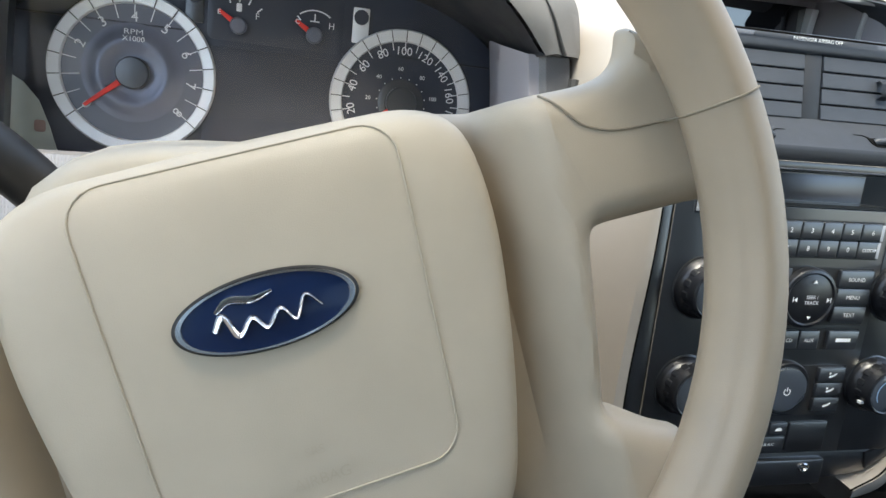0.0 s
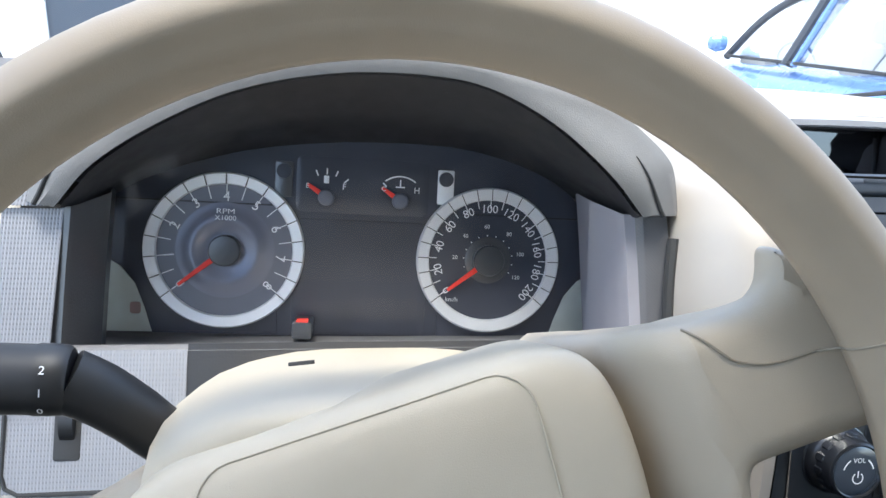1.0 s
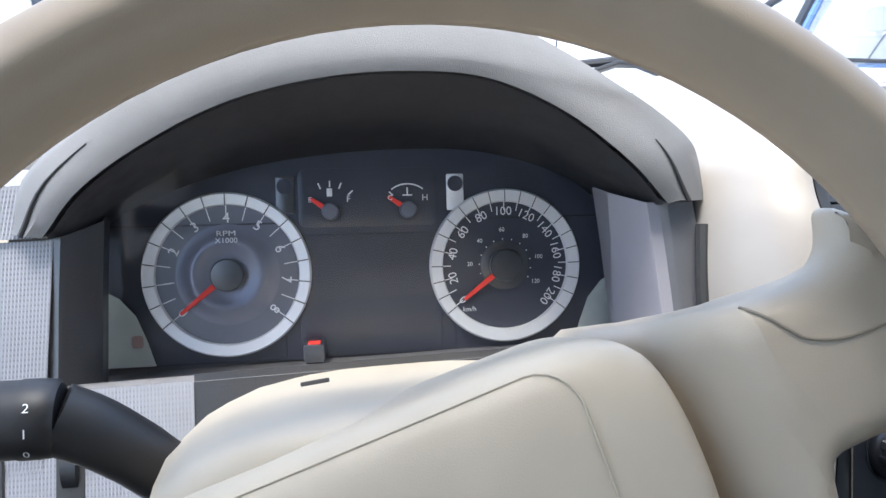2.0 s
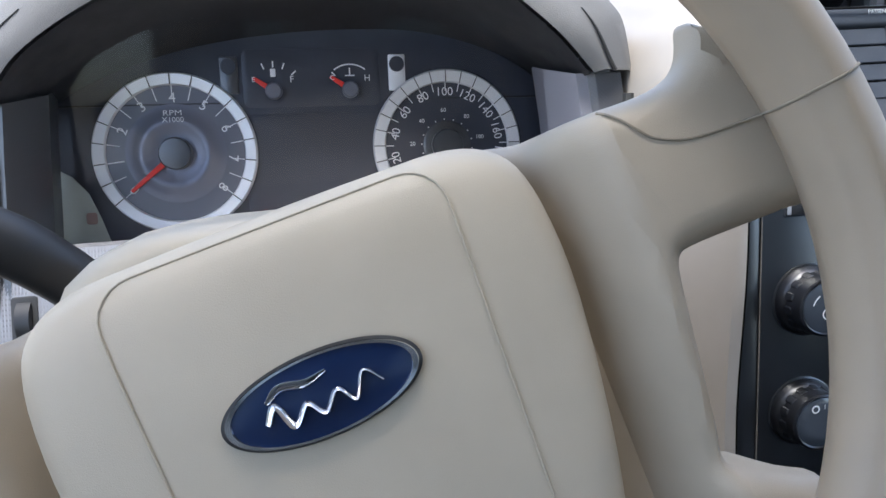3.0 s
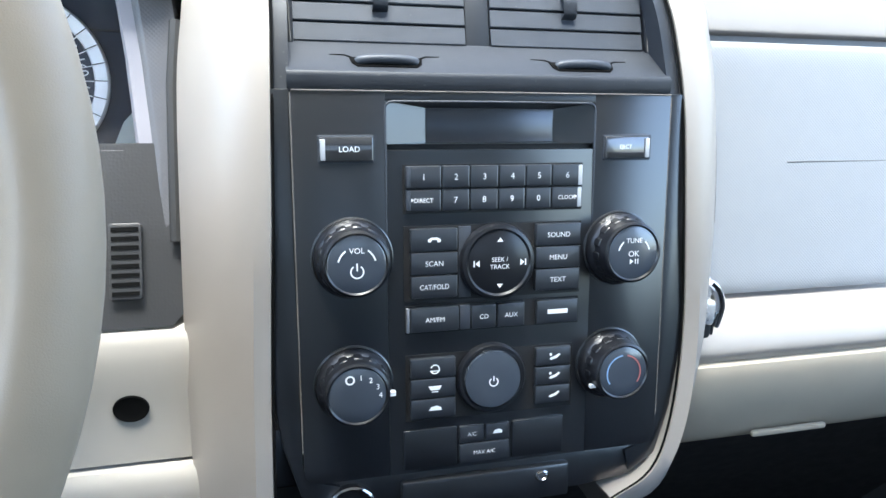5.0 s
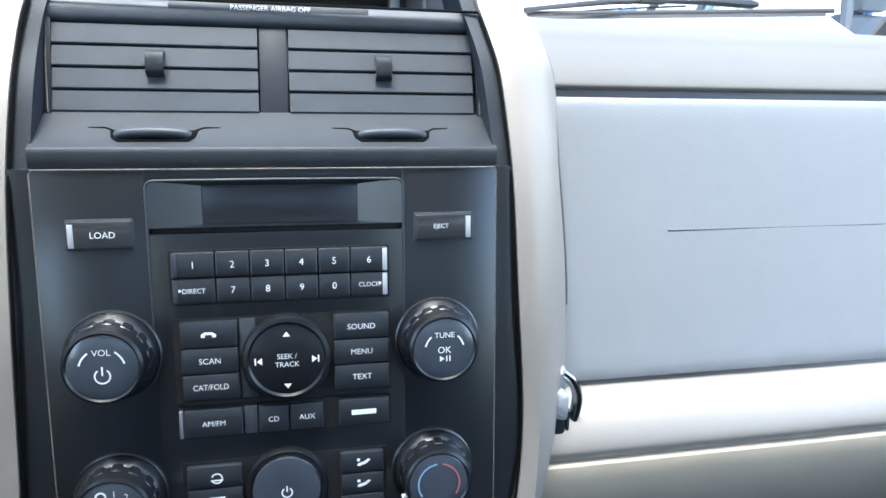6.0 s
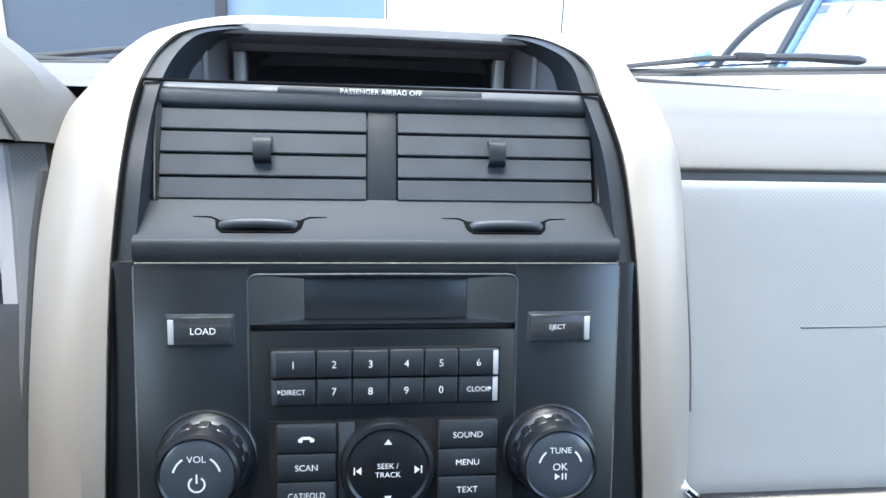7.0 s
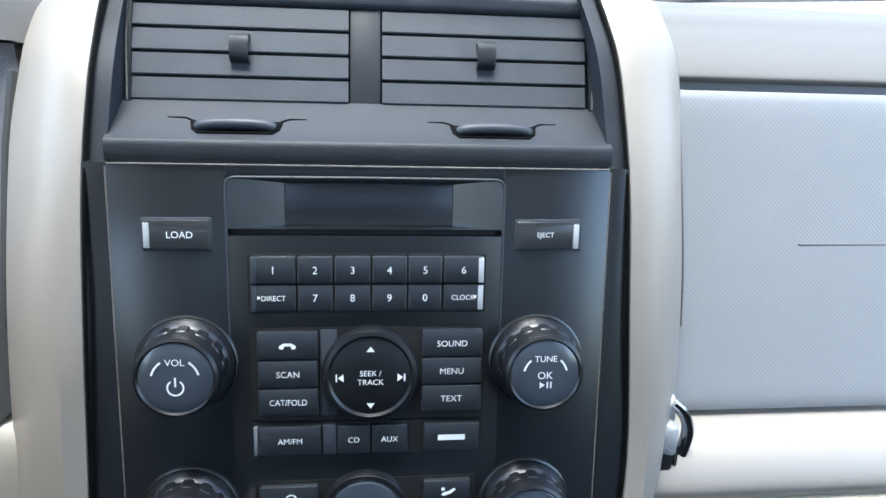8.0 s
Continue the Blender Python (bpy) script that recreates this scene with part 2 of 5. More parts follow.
def offset(outline, d):
    """The outline drawn inwards by d (outline runs anticlockwise)."""
    n = len(outline)
    out = []
    for i in range(n):
        a, b, c = Vector(outline[i - 1][:2]), Vector(outline[i][:2]), Vector(outline[(i + 1) % n][:2])
        e, f = (b - a), (c - b)
        if e.length < 1e-9 or f.length < 1e-9:
            out.append(tuple(b))
            continue
        e.normalize(), f.normalize()
        m = Vector((-e.y - f.y, e.x + f.x))
        k = max(m.length_squared / 2, 0.5)
        out.append(tuple(b + m * (d / k)))
    return out


def ccw(outline):
    s = sum(a[0] * b[1] - b[0] * a[1] for a, b in zip(outline, outline[1:] + outline[:1]))
    return list(outline) if s > 0 else list(reversed(outline))


def skin(bm, rings, closed=True, cap0=False, cap1=False):
    """Quads between rings of equal length."""
    vs = [[bm.verts.new(p) for p in r] for r in rings]
    n = len(rings[0])
    for a, b in zip(vs, vs[1:]):
        for i in range(n if closed else n - 1):
            j = (i + 1) % n
            bm.faces.new((a[i], a[j], b[j], b[i]))
    for flag, ring in ((cap0, vs[0]), (cap1, vs[-1])):
        if flag:
            edges = [bm.edges.get((ring[i], ring[(i + 1) % n])) for i in range(n)]
            bmesh.ops.triangle_fill(bm, use_beauty=True, edges=[e for e in edges if e])
    return vs


def plate(outline, z0, z1, bev=0.001, steps=2, back=True, bm=None, dome=0.0):
    """A plate from its outline, with a rounded front edge."""
    bm = bm or bmesh.new()
    o = ccw([tuple(p[:2]) for p in outline])
    rings = [[(x, y, z0) for x, y in o]]
    for i in range(steps + 1):
        a = radians(90 * i / steps)
        q = offset(o, bev * (1 - math.cos(a))) if i else o
        rings.append([(x, y, z1 - bev + bev * math.sin(a)) for x, y in q])
    skin(bm, rings, True, back, True)
    return bm


def lathe(profile, seg=40, at=(0, 0), bm=None, sx=1.0, sy=1.0, cap=True):
    """A turned shape about z: profile of (radius, z), from the outside in."""
    bm = bm or bmesh.new()
    rings = []
    for r, z in profile:
        rings.append([(at[0] + sx * r * math.cos(2 * math.pi * i / seg), at[1] + sy * r * math.sin(2 * math.pi * i / seg), z) for i in range(seg)])
    skin(bm, rings, True, False, cap)
    return bm


def tube(path, radius, seg=10, bm=None, cap=True, flat=1.0):
    """A round bar along a path; radius is one number or one a point."""
    bm = bm or bmesh.new()
    p = [Vector(q) for q in path]
    rad = radius if isinstance(radius, (list, tuple)) else [radius] * len(p)
    rings = []
    side = None
    for i, q in enumerate(p):
        d = (p[min(i + 1, len(p) - 1)] - p[max(i - 1, 0)]).normalized()
        if side is None:
            side = d.orthogonal().normalized()
        side = (side - d * side.dot(d)).normalized()
        up = d.cross(side)
        rings.append([q + rad[i] * (side * math.cos(2 * math.pi * k / seg) + up * flat * math.sin(2 * math.pi * k / seg)) for k in range(seg)])
    skin(bm, rings, True, cap, cap)
    return bm


def grid(rows, bm=None, thick=0.0):
    """A sheet through rows of points, thickened along z-less normals where asked."""
    bm = bm or bmesh.new()
    skin(bm, rows, False)
    if thick:
        bmesh.ops.recalc_face_normals(bm, faces=bm.faces)
        bmesh.ops.solidify(bm, geom=bm.faces[:], thickness=thick)
    return bm


def box(x0, y0, z0, x1, y1, z1, bev=0.0, bm=None):
    bm = bm or bmesh.new()
    r = bmesh.ops.create_cube(bm, size=1.0)
    bmesh.ops.scale(bm, vec=(x1 - x0, y1 - y0, z1 - z0), verts=r["verts"])
    bmesh.ops.translate(bm, vec=((x0 + x1) / 2, (y0 + y1) / 2, (z0 + z1) / 2), verts=r["verts"])
    if bev:
        es = list({e for v in r["verts"] for e in v.link_edges})
        bmesh.ops.bevel(bm, geom=es, offset=bev, segments=2, profile=0.5, affect="EDGES")
    return bm


GLYPHS = {}


def lettering(text, x, y, z, h, parent, mat=None, rot=0.0, width=None, name="lettering"):
    """Printed characters, h tall, flat on a face at height z."""
    if text not in GLYPHS:
        cu = bpy.data.curves.new("glyph", "FONT")
        cu.body, cu.size, cu.align_x, cu.align_y = text, 1.0, "CENTER", "CENTER"
        cu.resolution_u = 3
        tmp = new("glyph", cu)
        dg = bpy.context.evaluated_depsgraph_get()
        me = bpy.data.meshes.new_from_object(tmp.evaluated_get(dg))
        bpy.data.objects.remove(tmp)
        bpy.data.curves.remove(cu)
        v = np.array([q.co[:] for q in me.vertices])
        lo, hi = v.min(0), v.max(0)
        me.transform(Matrix.Translation((-(lo[0] + hi[0]) / 2, -(lo[1] + hi[1]) / 2, 0)))
        GLYPHS[text] = (me, hi[0] - lo[0], hi[1] - lo[1])
    base, gw, gh = GLYPHS[text]
    me = base.copy()
    s = h / gh
    sx = width / gw if width else s
    me.transform(Matrix.Translation((x, y, z)) @ Matrix.Rotation(radians(rot), 4, "Z") @ Matrix.Diagonal((sx, s, 1, 1)))
    me.materials.clear()
    me.materials.append(mat or WHITE)
    ob = new(name, me)
    ob.parent = parent
    return ob


def bar(x, y, z, w, h, parent, mat=None, rot=0.0, name="mark"):
    """A printed bar."""
    bm = bmesh.new()
    r = bmesh.ops.create_grid(bm, x_segments=1, y_segments=1, size=0.5)
    bmesh.ops.transform(bm, matrix=Matrix.Translation((x, y, z)) @ Matrix.Rotation(radians(rot), 4, "Z") @ Matrix.Diagonal((w, h, 1, 1)), verts=r["verts"])
    return part(name, bm, mat or WHITE, parent)


MM = 0.001

# ---- the car's shell ----
def shell():
    floor = part("floor", box(-0.80, -2.0, 0.40, 0.80, 0.60, 0.44), CARPET)
    tagged(floor, "dark carpeted floor of the car", "floor", kind="structure")
    roof = part("ceiling", box(-0.66, -2.0, 1.76, 0.66, -0.22, 1.80, 0.01), CLOTH)
    tagged(roof, "pale cloth roof lining of the car", "ceiling", kind="structure")
    rear = bmesh.new()
    box(-0.80, -2.04, 0.44, 0.80, -2.0, 1.30, bm=rear)
    box(-0.80, -2.04, 1.30, -0.70, -2.0, 1.80, bm=rear)
    box(0.70, -2.04, 1.30, 0.80, -2.0, 1.80, bm=rear)
    box(-0.70, -2.04, 1.68, 0.70, -2.0, 1.80, bm=rear)
    tagged(part("wall_rear", rear, DARKCLOTH), "dark lined tailgate with its window opening", "wall", kind="structure")
    for name, s in (("wall_left", -1), ("wall_right", 1)):
        bm = bmesh.new()
        xa, xb = sorted((s * 0.80, s * 0.76))
        box(xa, -2.0, 0.44, xb, 0.60, 1.00, bm=bm)
        for y0, y1 in ((-2.0, -1.85), (-1.26, -1.12)):
            box(xa, y0, 1.00, xb, y1, 1.66, bm=bm)
        xr = sorted((s * 0.80, s * 0.66))
        box(xr[0], -2.0, 1.66, xr[1], -0.22, 1.80, bm=bm)
        # windscreen pillar
        tube([(s * 0.77, 0.50, 1.12), (s * 0.74, 0.25, 1.36), (s * 0.70, -0.22, 1.72)], 0.035, 10, bm)
        tagged(part(name, bm, DARKCLOTH), "dark trimmed car side with door window openings", "wall", kind="structure")
    bulk = part("wall_front", box(-0.76, 0.50, 0.44, 0.76, 0.54, 1.14), DARK)
    tagged(bulk, "dark bulkhead below the windscreen", "wall", kind="structure")
    for ob in (floor, roof, bulk, *[o for o in scene.objects if o.name.startswith("wall_") and not o.parent]):
        ob.matrix_world = CAR.copy()


shell()


def rear_glass():
    panes = [("window_1", [[(-0.775, -1.85, 1.0), (-0.775, -1.26, 1.0)], [(-0.72, -1.85, 1.66), (-0.72, -1.26, 1.66)]]),
             ("window_2", [[(0.775, -1.85, 1.0), (0.775, -1.26, 1.0)], [(0.72, -1.85, 1.66), (0.72, -1.26, 1.66)]]),
             ("window_3", [[(-0.70, -2.02, 1.30), (0.70, -2.02, 1.30)], [(-0.70, -2.02, 1.68), (0.70, -2.02, 1.68)]])]
    for name, rows in panes:
        ob = part(name, grid(rows), PRIVACY)
        ob.matrix_world = CAR.copy()
        tagged(ob, "dark tinted rear privacy glass", "window", kind="structure")


rear_glass()


def windscreen():
    th = thing("windscreen", "large clear raked windscreen above the dashboard", "windscreen", kind="structure")
    rows = []
    for k in range(7):
        t = k / 6
        rows.append([(x * (1 - 0.12 * t), 0.60 - 0.10 * (x / 0.72) ** 2 - 0.80 * t, 1.165 + 0.58 * t) for x in [(-0.72 + 1.44 * i / 16) for i in range(17)]])
    g = part("pane", grid(rows), SCREENGLASS, th)
    g.visible_shadow = False
    # glossy pale sill and black rubber line where the glass meets the dash
    path = [(x, 0.545 - 0.10 * (x / 0.72) ** 2, 1.2225 - 0.048 * max(0.2, abs(x))) for x in [(-0.74 + 1.48 * i / 24) for i in range(25)]]
    part("lower_seal", tube(path, 0.004, 8), RUBBER, th)


windscreen()


def cowl():
    th = thing("cowl", "black plastic cowl at the foot of the windscreen", "cowl", kind="structure")
    xs = [(-0.74 + 1.48 * i / 48) for i in range(49)]
    lift = lambda x: 1.2055 + 0.0385 * max(0.0, x) + 0.012 * max(0.0, -x) + 0.050 * math.exp(-((x - 0.01) / 0.085) ** 2)
    edge = lambda x: 0.64 - 0.10 * (x / 0.72) ** 2
    rows = [[(x, edge(x) + d, lift(x) + z) for x in xs] for d, z in ((0.0, -0.006), (0.004, 0.001), (0.03, 0.0), (0.08, -0.004), (0.14, -0.04))]
    part("grille", grid(rows), RUBBER, th)
    part("edge_bar", tube([(x, edge(x) - 0.012, lift(x) + 0.0015) for x in xs], 0.0032, 8), RUBBER, th, "black glass edge bar")
    rows = [[(x, 0.545 - 0.10 * (x / 0.72) ** 2 + f * (edge(x) - 0.55 + 0.10 * (x / 0.72) ** 2), 1.2225 - 0.048 * max(0.2, abs(x)) + f * (lift(x) - 1.2285 + 0.048 * max(0.2, abs(x)))) for x in xs] for f in (0.0, 0.3, 0.6, 1.0)]
    part("pale_ledge", grid(rows), PAINT, th, "glossy pale ledge")


cowl()


def bonnet():
    th = thing("bonnet", "white painted bonnet of the car", "bonnet")
    rows = []
    for d, z in ((0.76, 1.17), (0.80, 1.185), (1.0, 1.175), (1.3, 1.13), (1.6, 1.05), (1.72, 0.95), (1.75, 0.70)):
        rows.append([(x, d - 0.10 * (x / 0.72) ** 2, z - 0.10 * (abs(x) / 0.78) ** 3) for x in [(-0.78 + 1.56 * i / 16) for i in range(17)]])
    part("panel", grid(rows, thick=0.01), PAINT, th)


bonnet()


def wiper(name, pts, label):
    th = thing(name, label, "wiper")
    p = [Vector(q) for q in pts]
    part("arm", tube([p[0], p[0].lerp(p[1], 0.06), p[0].lerp(p[1], 0.5) + Vector((0, 0, 0.002)), p[1]], [0.004, 0.0075, 0.0065, 0.0045], 8, flat=0.8), RUBBER, th)
    part("blade", tube([p[2], p[2].lerp(p[3], 0.5) + Vector((0, 0, 0.004)), p[3]], [0.003, 0.0042, 0.003], 8), RUBBER, th)
    part("rubber_lip", tube([p[2] + Vector((0.01, 0, -0.007)), p[2].lerp(p[3], 0.5) + Vector((0, 0, -0.006)), p[3] + Vector((0, 0, -0.008))], 0.0014, 6), RUBBER, th)
    part("joint", box(p[1].x - 0.02, p[1].y - 0.008, p[1].z - 0.006, p[1].x + 0.02, p[1].y + 0.008, p[1].z + 0.006, 0.003), RUBBER, th)


wiper("wiper", [(0.675, 0.60, 1.2440), (0.505, 0.60, 1.2435), (0.318, 0.60, 1.2238), (0.560, 0.60, 1.2455)], "black wiper lying along the windscreen's foot")
wiper("wiper", [(0.04, 0.66, 1.262), (-0.20, 0.655, 1.240), (-0.56, 0.60, 1.196), (-0.10, 0.655, 1.246)], "black driver's wiper along the windscreen's foot")


# ---- front seats behind the eye ----
def front_seat(x):
    th = thing("front_seat", "stone cloth front seat with its headrest", "car seat", Matrix.Translation((x, -0.98, 0.44)), group="front seats")
    def cushion(name, w, d, h, m, r):
        bm = box(-w, -d, 0, w, d, h)
        bmesh.ops.bevel(bm, geom=bm.edges[:], offset=r, segments=4, profile=0.6, affect="EDGES")
        ob = part(name, bm, SEATDARK, th, sharp=60)
        ob.matrix_basis = m
        return ob
    cushion("base", 0.22, 0.20, 0.12, Matrix.Translation((0, 0.22, 0)), 0.02)
    cushion("seat", 0.255, 0.26, 0.14, pose(0, 0.22, 0.12, 6), 0.05)
    cushion("backrest", 0.25, 0.065, 0.62, pose(0, -0.06, 0.18, 12), 0.055)
    cushion("headrest", 0.13, 0.05, 0.17, pose(0, -0.20, 0.84, 8), 0.045)
    for k in (-1, 1):
        part("headrest_post", tube([(k * 0.06, -0.175, 0.76), (k * 0.06, -0.195, 0.87)], 0.006, 8), CHROME, th)


for seat_x in (-0.37, 0.37):
    front_seat(seat_x)


# ---- dashboard ----
def dashboard():
    th = thing("dashboard", "grey and beige moulded dashboard with passenger airbag cover", "dashboard")

    def sheet(name, prof, mat, x0, x1, label="", n=4, thick=0.004):
        pr = smooth([(0, y, z) for y, z in prof], n)
        cols = [x0 + (x1 - x0) * i / 24 for i in range(25)]
        return part(name, grid([[(x, p.y + (0.05 * max(0, x - 0.3) ** 2 if p.y < 0.08 else -0.10 * (x / 0.72) ** 2 * (p.y - 0.08) / 0.46), p.z + (1.2185 - 0.048 * max(0.2, abs(x)) - 1.172) * max(0, (p.y - 0.16) / 0.38)) for x in cols] for p in pr]), mat, th, label)

    sheet("top_pad", [(0.072, 1.1535), (0.0655, 1.1558), (0.0665, 1.1598), (0.079, 1.170), (0.104, 1.183), (0.14, 1.192), (0.30, 1.191), (0.54, 1.172)], PAD, 0.10, 0.76, "grey-beige grained top pad")
    sheet("top_pad", [(0.205, 1.12), (0.207, 1.180), (0.215, 1.189), (0.24, 1.192), (0.34, 1.190), (0.54, 1.172)], PAD, -0.76, -0.12, "grey-beige grained top pad")
    pad = smooth([(0, 0.135, 1.150), (0, 0.145, 1.195), (0, 0.16, 1.205), (0, 0.21, 1.213), (0, 0.32, 1.230), (0, 0.42, 1.236), (0, 0.47, 1.230), (0, 0.50, 1.19)], 4)
    part("driver_pad", grid([[(x, p.y - 0.10 * (x / 0.72) ** 2 * max(0, (p.y - 0.16) / 0.38), p.z) for x in [-0.78 + ((-0.585 + 0.12 * min(1, max(0, (p.y - 0.19) / 0.06))) + 0.78) * k / 4 for k in range(5)]] for p in pad]), PAD, th, "grey-beige grained top pad")
    end = smooth([(0, 0.0700, 1.1600), (0, 0.0690, 1.1700), (0, 0.0720, 1.1830), (0, 0.0830, 1.1900), (0, 0.13, 1.1925), (0, 0.22, 1.1930), (0, 0.34, 1.190)], 4)
    part("centre_pad", grid([[(x, p.y, p.z) for x in (-0.235, -0.20, -0.165, -0.135)] for p in end if p.y > 0.105]), PAD, th, "grey-beige grained pad beside the arch")
    sheet("shadow_gap", [(0.070, 1.1545), (0.069, 1.150), (0.069, 1.144)], BEZEL, 0.12, 0.76)
    sheet("airbag_cover", [(0.066, 1.150), (0.0605, 1.145), (0.050, 1.10), (0.040, 1.06), (0.026, 1.01), (0.017, 0.980), (0.022, 0.977)], DOTS, 0.13, 0.76, "grey dotted vinyl airbag cover")
    # tear line of the cover
    part("tear_line", tube([(0.243, 0.0425, 1.068), (0.40, 0.0432, 1.068), (0.70, 0.05, 1.068)], 0.0009, 6), LINE, th)
    sheet("lower_trim", [(0.030, 0.974), (0.012, 0.972), (-0.006, 0.962), (-0.014, 0.948), (-0.012, 0.940)], CHAMP, 0.13, 0.76, "champagne satin trim strip")
    sheet("glovebox_door", [(-0.010, 0.940), (-0.016, 0.934), (-0.012, 0.90), (0.004, 0.866), (0.02, 0.858)], BEIGE, 0.13, 0.76, "beige glovebox door")
    part("glovebox_handle", plate(rounded(0.216, 0.870, 0.282, 0.8745, 0.002), 0, 0.003, 0.001), BEIGE, th).matrix_basis = Matrix(((1, 0, 0, 0), (0, 0, -1, -0.004), (0, 1, 0, 0), (0, 0, 0, 1)))
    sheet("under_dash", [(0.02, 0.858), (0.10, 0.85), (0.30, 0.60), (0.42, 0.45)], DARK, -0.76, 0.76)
    # driver's side: beige knee panel
    sheet("knee_panel", [(0.060, 1.03), (0.02, 0.99), (0.006, 0.975), (0.004, 0.93), (0.002, 0.902)], KNEE, -0.76, -0.13, "pale beige knee panel")
    sheet("lower_knee_panel", [(0.010, 0.899), (-0.004, 0.896), (-0.006, 0.86), (0.010, 0.78), (0.05, 0.74)], KNEE, -0.76, -0.13, "pale beige lower knee panel")
    part("lock_hole", lathe([(0.0098, -0.002), (0.0098, 0.0006), (0.0090, 0.0009), (0.0084, 0.0007), (0.0040, 0.0006)], 24), HOLE, th).matrix_basis = slab((-0.2074, 0.0035, 0.937), 2) @ Matrix.Diagonal((1.0, 0.85, 1, 1))
    return th


dashboard()


# ---- centre stack ----
STACK = slab((0, 0, 1.12), 9)


def arch_stations(s):
    """Stations of the champagne arch on one side, s = -1 left or 1 right: inner edge, crest, outer edge, rear edge."""
    if s < 0:
        inner = [(-0.1325, -0.060, 0.78), (-0.1315, -0.050, 0.84), (-0.1300, -0.038, 0.91), (-0.1285, -0.026, 0.97), (-0.1250, -0.015, 1.05), (-0.1230, -0.002, 1.11), (-0.1216, 0.014, 1.15), (-0.1212, 0.030, 1.174),
                 (-0.1187, 0.041, 1.193), (-0.1155, 0.052, 1.2056), (-0.1100, 0.062, 1.2155), (-0.1010, 0.072, 1.2228), (-0.080, 0.098, 1.2285), (-0.045, 0.116, 1.2305), (0.0, 0.122, 1.2315)]
        crest = [(-0.1415, -0.062, 0.78), (-0.1405, -0.052, 0.84), (-0.1390, -0.041, 0.91), (-0.1375, -0.029, 0.97), (-0.1340, -0.017, 1.05), (-0.1315, -0.003, 1.11), (-0.1296, 0.013, 1.151), (-0.1282, 0.030, 1.177),
                 (-0.1250, 0.042, 1.197), (-0.1205, 0.054, 1.210), (-0.1140, 0.065, 1.2195), (-0.1030, 0.076, 1.2260), (-0.081, 0.102, 1.2312), (-0.045, 0.120, 1.2330), (0.0, 0.126, 1.2340)]
        outer = [(-0.1760, -0.012, 0.78), (-0.1760, -0.006, 0.84), (-0.1762, 0.000, 0.91), (-0.1760, 0.008, 0.97), (-0.1745, 0.022, 1.045), (-0.1730, 0.045, 1.116), (-0.1695, 0.060, 1.1525), (-0.1680, 0.067, 1.1660),
                 (-0.1640, 0.076, 1.1810), (-0.1560, 0.083, 1.1925), (-0.1410, 0.078, 1.2067), (-0.1300, 0.100, 1.2185), (-0.092, 0.128, 1.2330), (-0.046, 0.142, 1.2355), (0.0, 0.148, 1.2365)]
        rear = [(-0.1795, 0.02, 0.78), (-0.1795, 0.02, 0.84), (-0.1785, 0.03, 0.91), (-0.1775, 0.04, 0.97), (-0.1770, 0.06, 1.05), (-0.1765, 0.09, 1.11), (-0.1745, 0.12, 1.150), (-0.1720, 0.14, 1.175),
                (-0.1680, 0.17, 1.192), (-0.1600, 0.19, 1.2055), (-0.1560, 0.21, 1.2190), (-0.1400, 0.24, 1.2340), (-0.100, 0.26, 1.2410), (-0.050, 0.26, 1.2430), (0.0, 0.26, 1.2440)]
    else:
        # the passenger's side curls in under the controls
        inner = [(0.080, -0.0475, 0.868), (0.109, -0.044, 0.884), (0.1235, -0.036, 0.918), (0.1300, -0.024, 0.975), (0.1259, -0.0135, 1.05), (0.1228, -0.002, 1.11), (0.1198, 0.012, 1.15), (0.1178, 0.022, 1.170),
                 (0.1150, 0.032, 1.184), (0.1115, 0.042, 1.1975), (0.1080, 0.052, 1.211), (0.0990, 0.062, 1.2195), (0.083, 0.090, 1.2275), (0.047, 0.114, 1.2300), (0.0, 0.122, 1.2315)]
        crest = [(0.082, -0.046, 0.860), (0.115, -0.045, 0.877), (0.1320, -0.039, 0.914), (0.1385, -0.027, 0.975), (0.1340, -0.016, 1.05), (0.1305, -0.003, 1.11), (0.1268, 0.012, 1.152), (0.1238, 0.022, 1.174),
                 (0.1208, 0.033, 1.188), (0.1165, 0.044, 1.2015), (0.1115, 0.055, 1.2145), (0.1010, 0.066, 1.2230), (0.084, 0.094, 1.2305), (0.047, 0.118, 1.2325), (0.0, 0.126, 1.2340)]
        outer = [(0.084, -0.028, 0.840), (0.123, -0.024, 0.852), (0.1500, -0.004, 0.897), (0.1625, 0.000, 0.97), (0.1600, 0.006, 1.05), (0.1530, 0.014, 1.119), (0.1552, 0.033, 1.155), (0.1532, 0.040, 1.172),
                 (0.1470, 0.050, 1.1899), (0.1420, 0.058, 1.1975), (0.1376, 0.066, 1.2059), (0.1300, 0.084, 1.2185), (0.094, 0.122, 1.2325), (0.047, 0.140, 1.2355), (0.0, 0.148, 1.2365)]
        rear = [(0.088, 0.02, 0.832), (0.132, 0.02, 0.842), (0.166, 0.03, 0.895), (0.1755, 0.04, 0.97), (0.1740, 0.06, 1.05), (0.1680, 0.09, 1.11), (0.1640, 0.12, 1.150), (0.1630, 0.14, 1.175),
                (0.1610, 0.17, 1.198), (0.1590, 0.19, 1.212), (0.1560, 0.21, 1.226), (0.1380, 0.24, 1.2380), (0.100, 0.26, 1.2410), (0.050, 0.26, 1.2430), (0.0, 0.26, 1.2440)]
    return [[Vector(p) for p in row] for row in (inner, crest, outer, rear)]


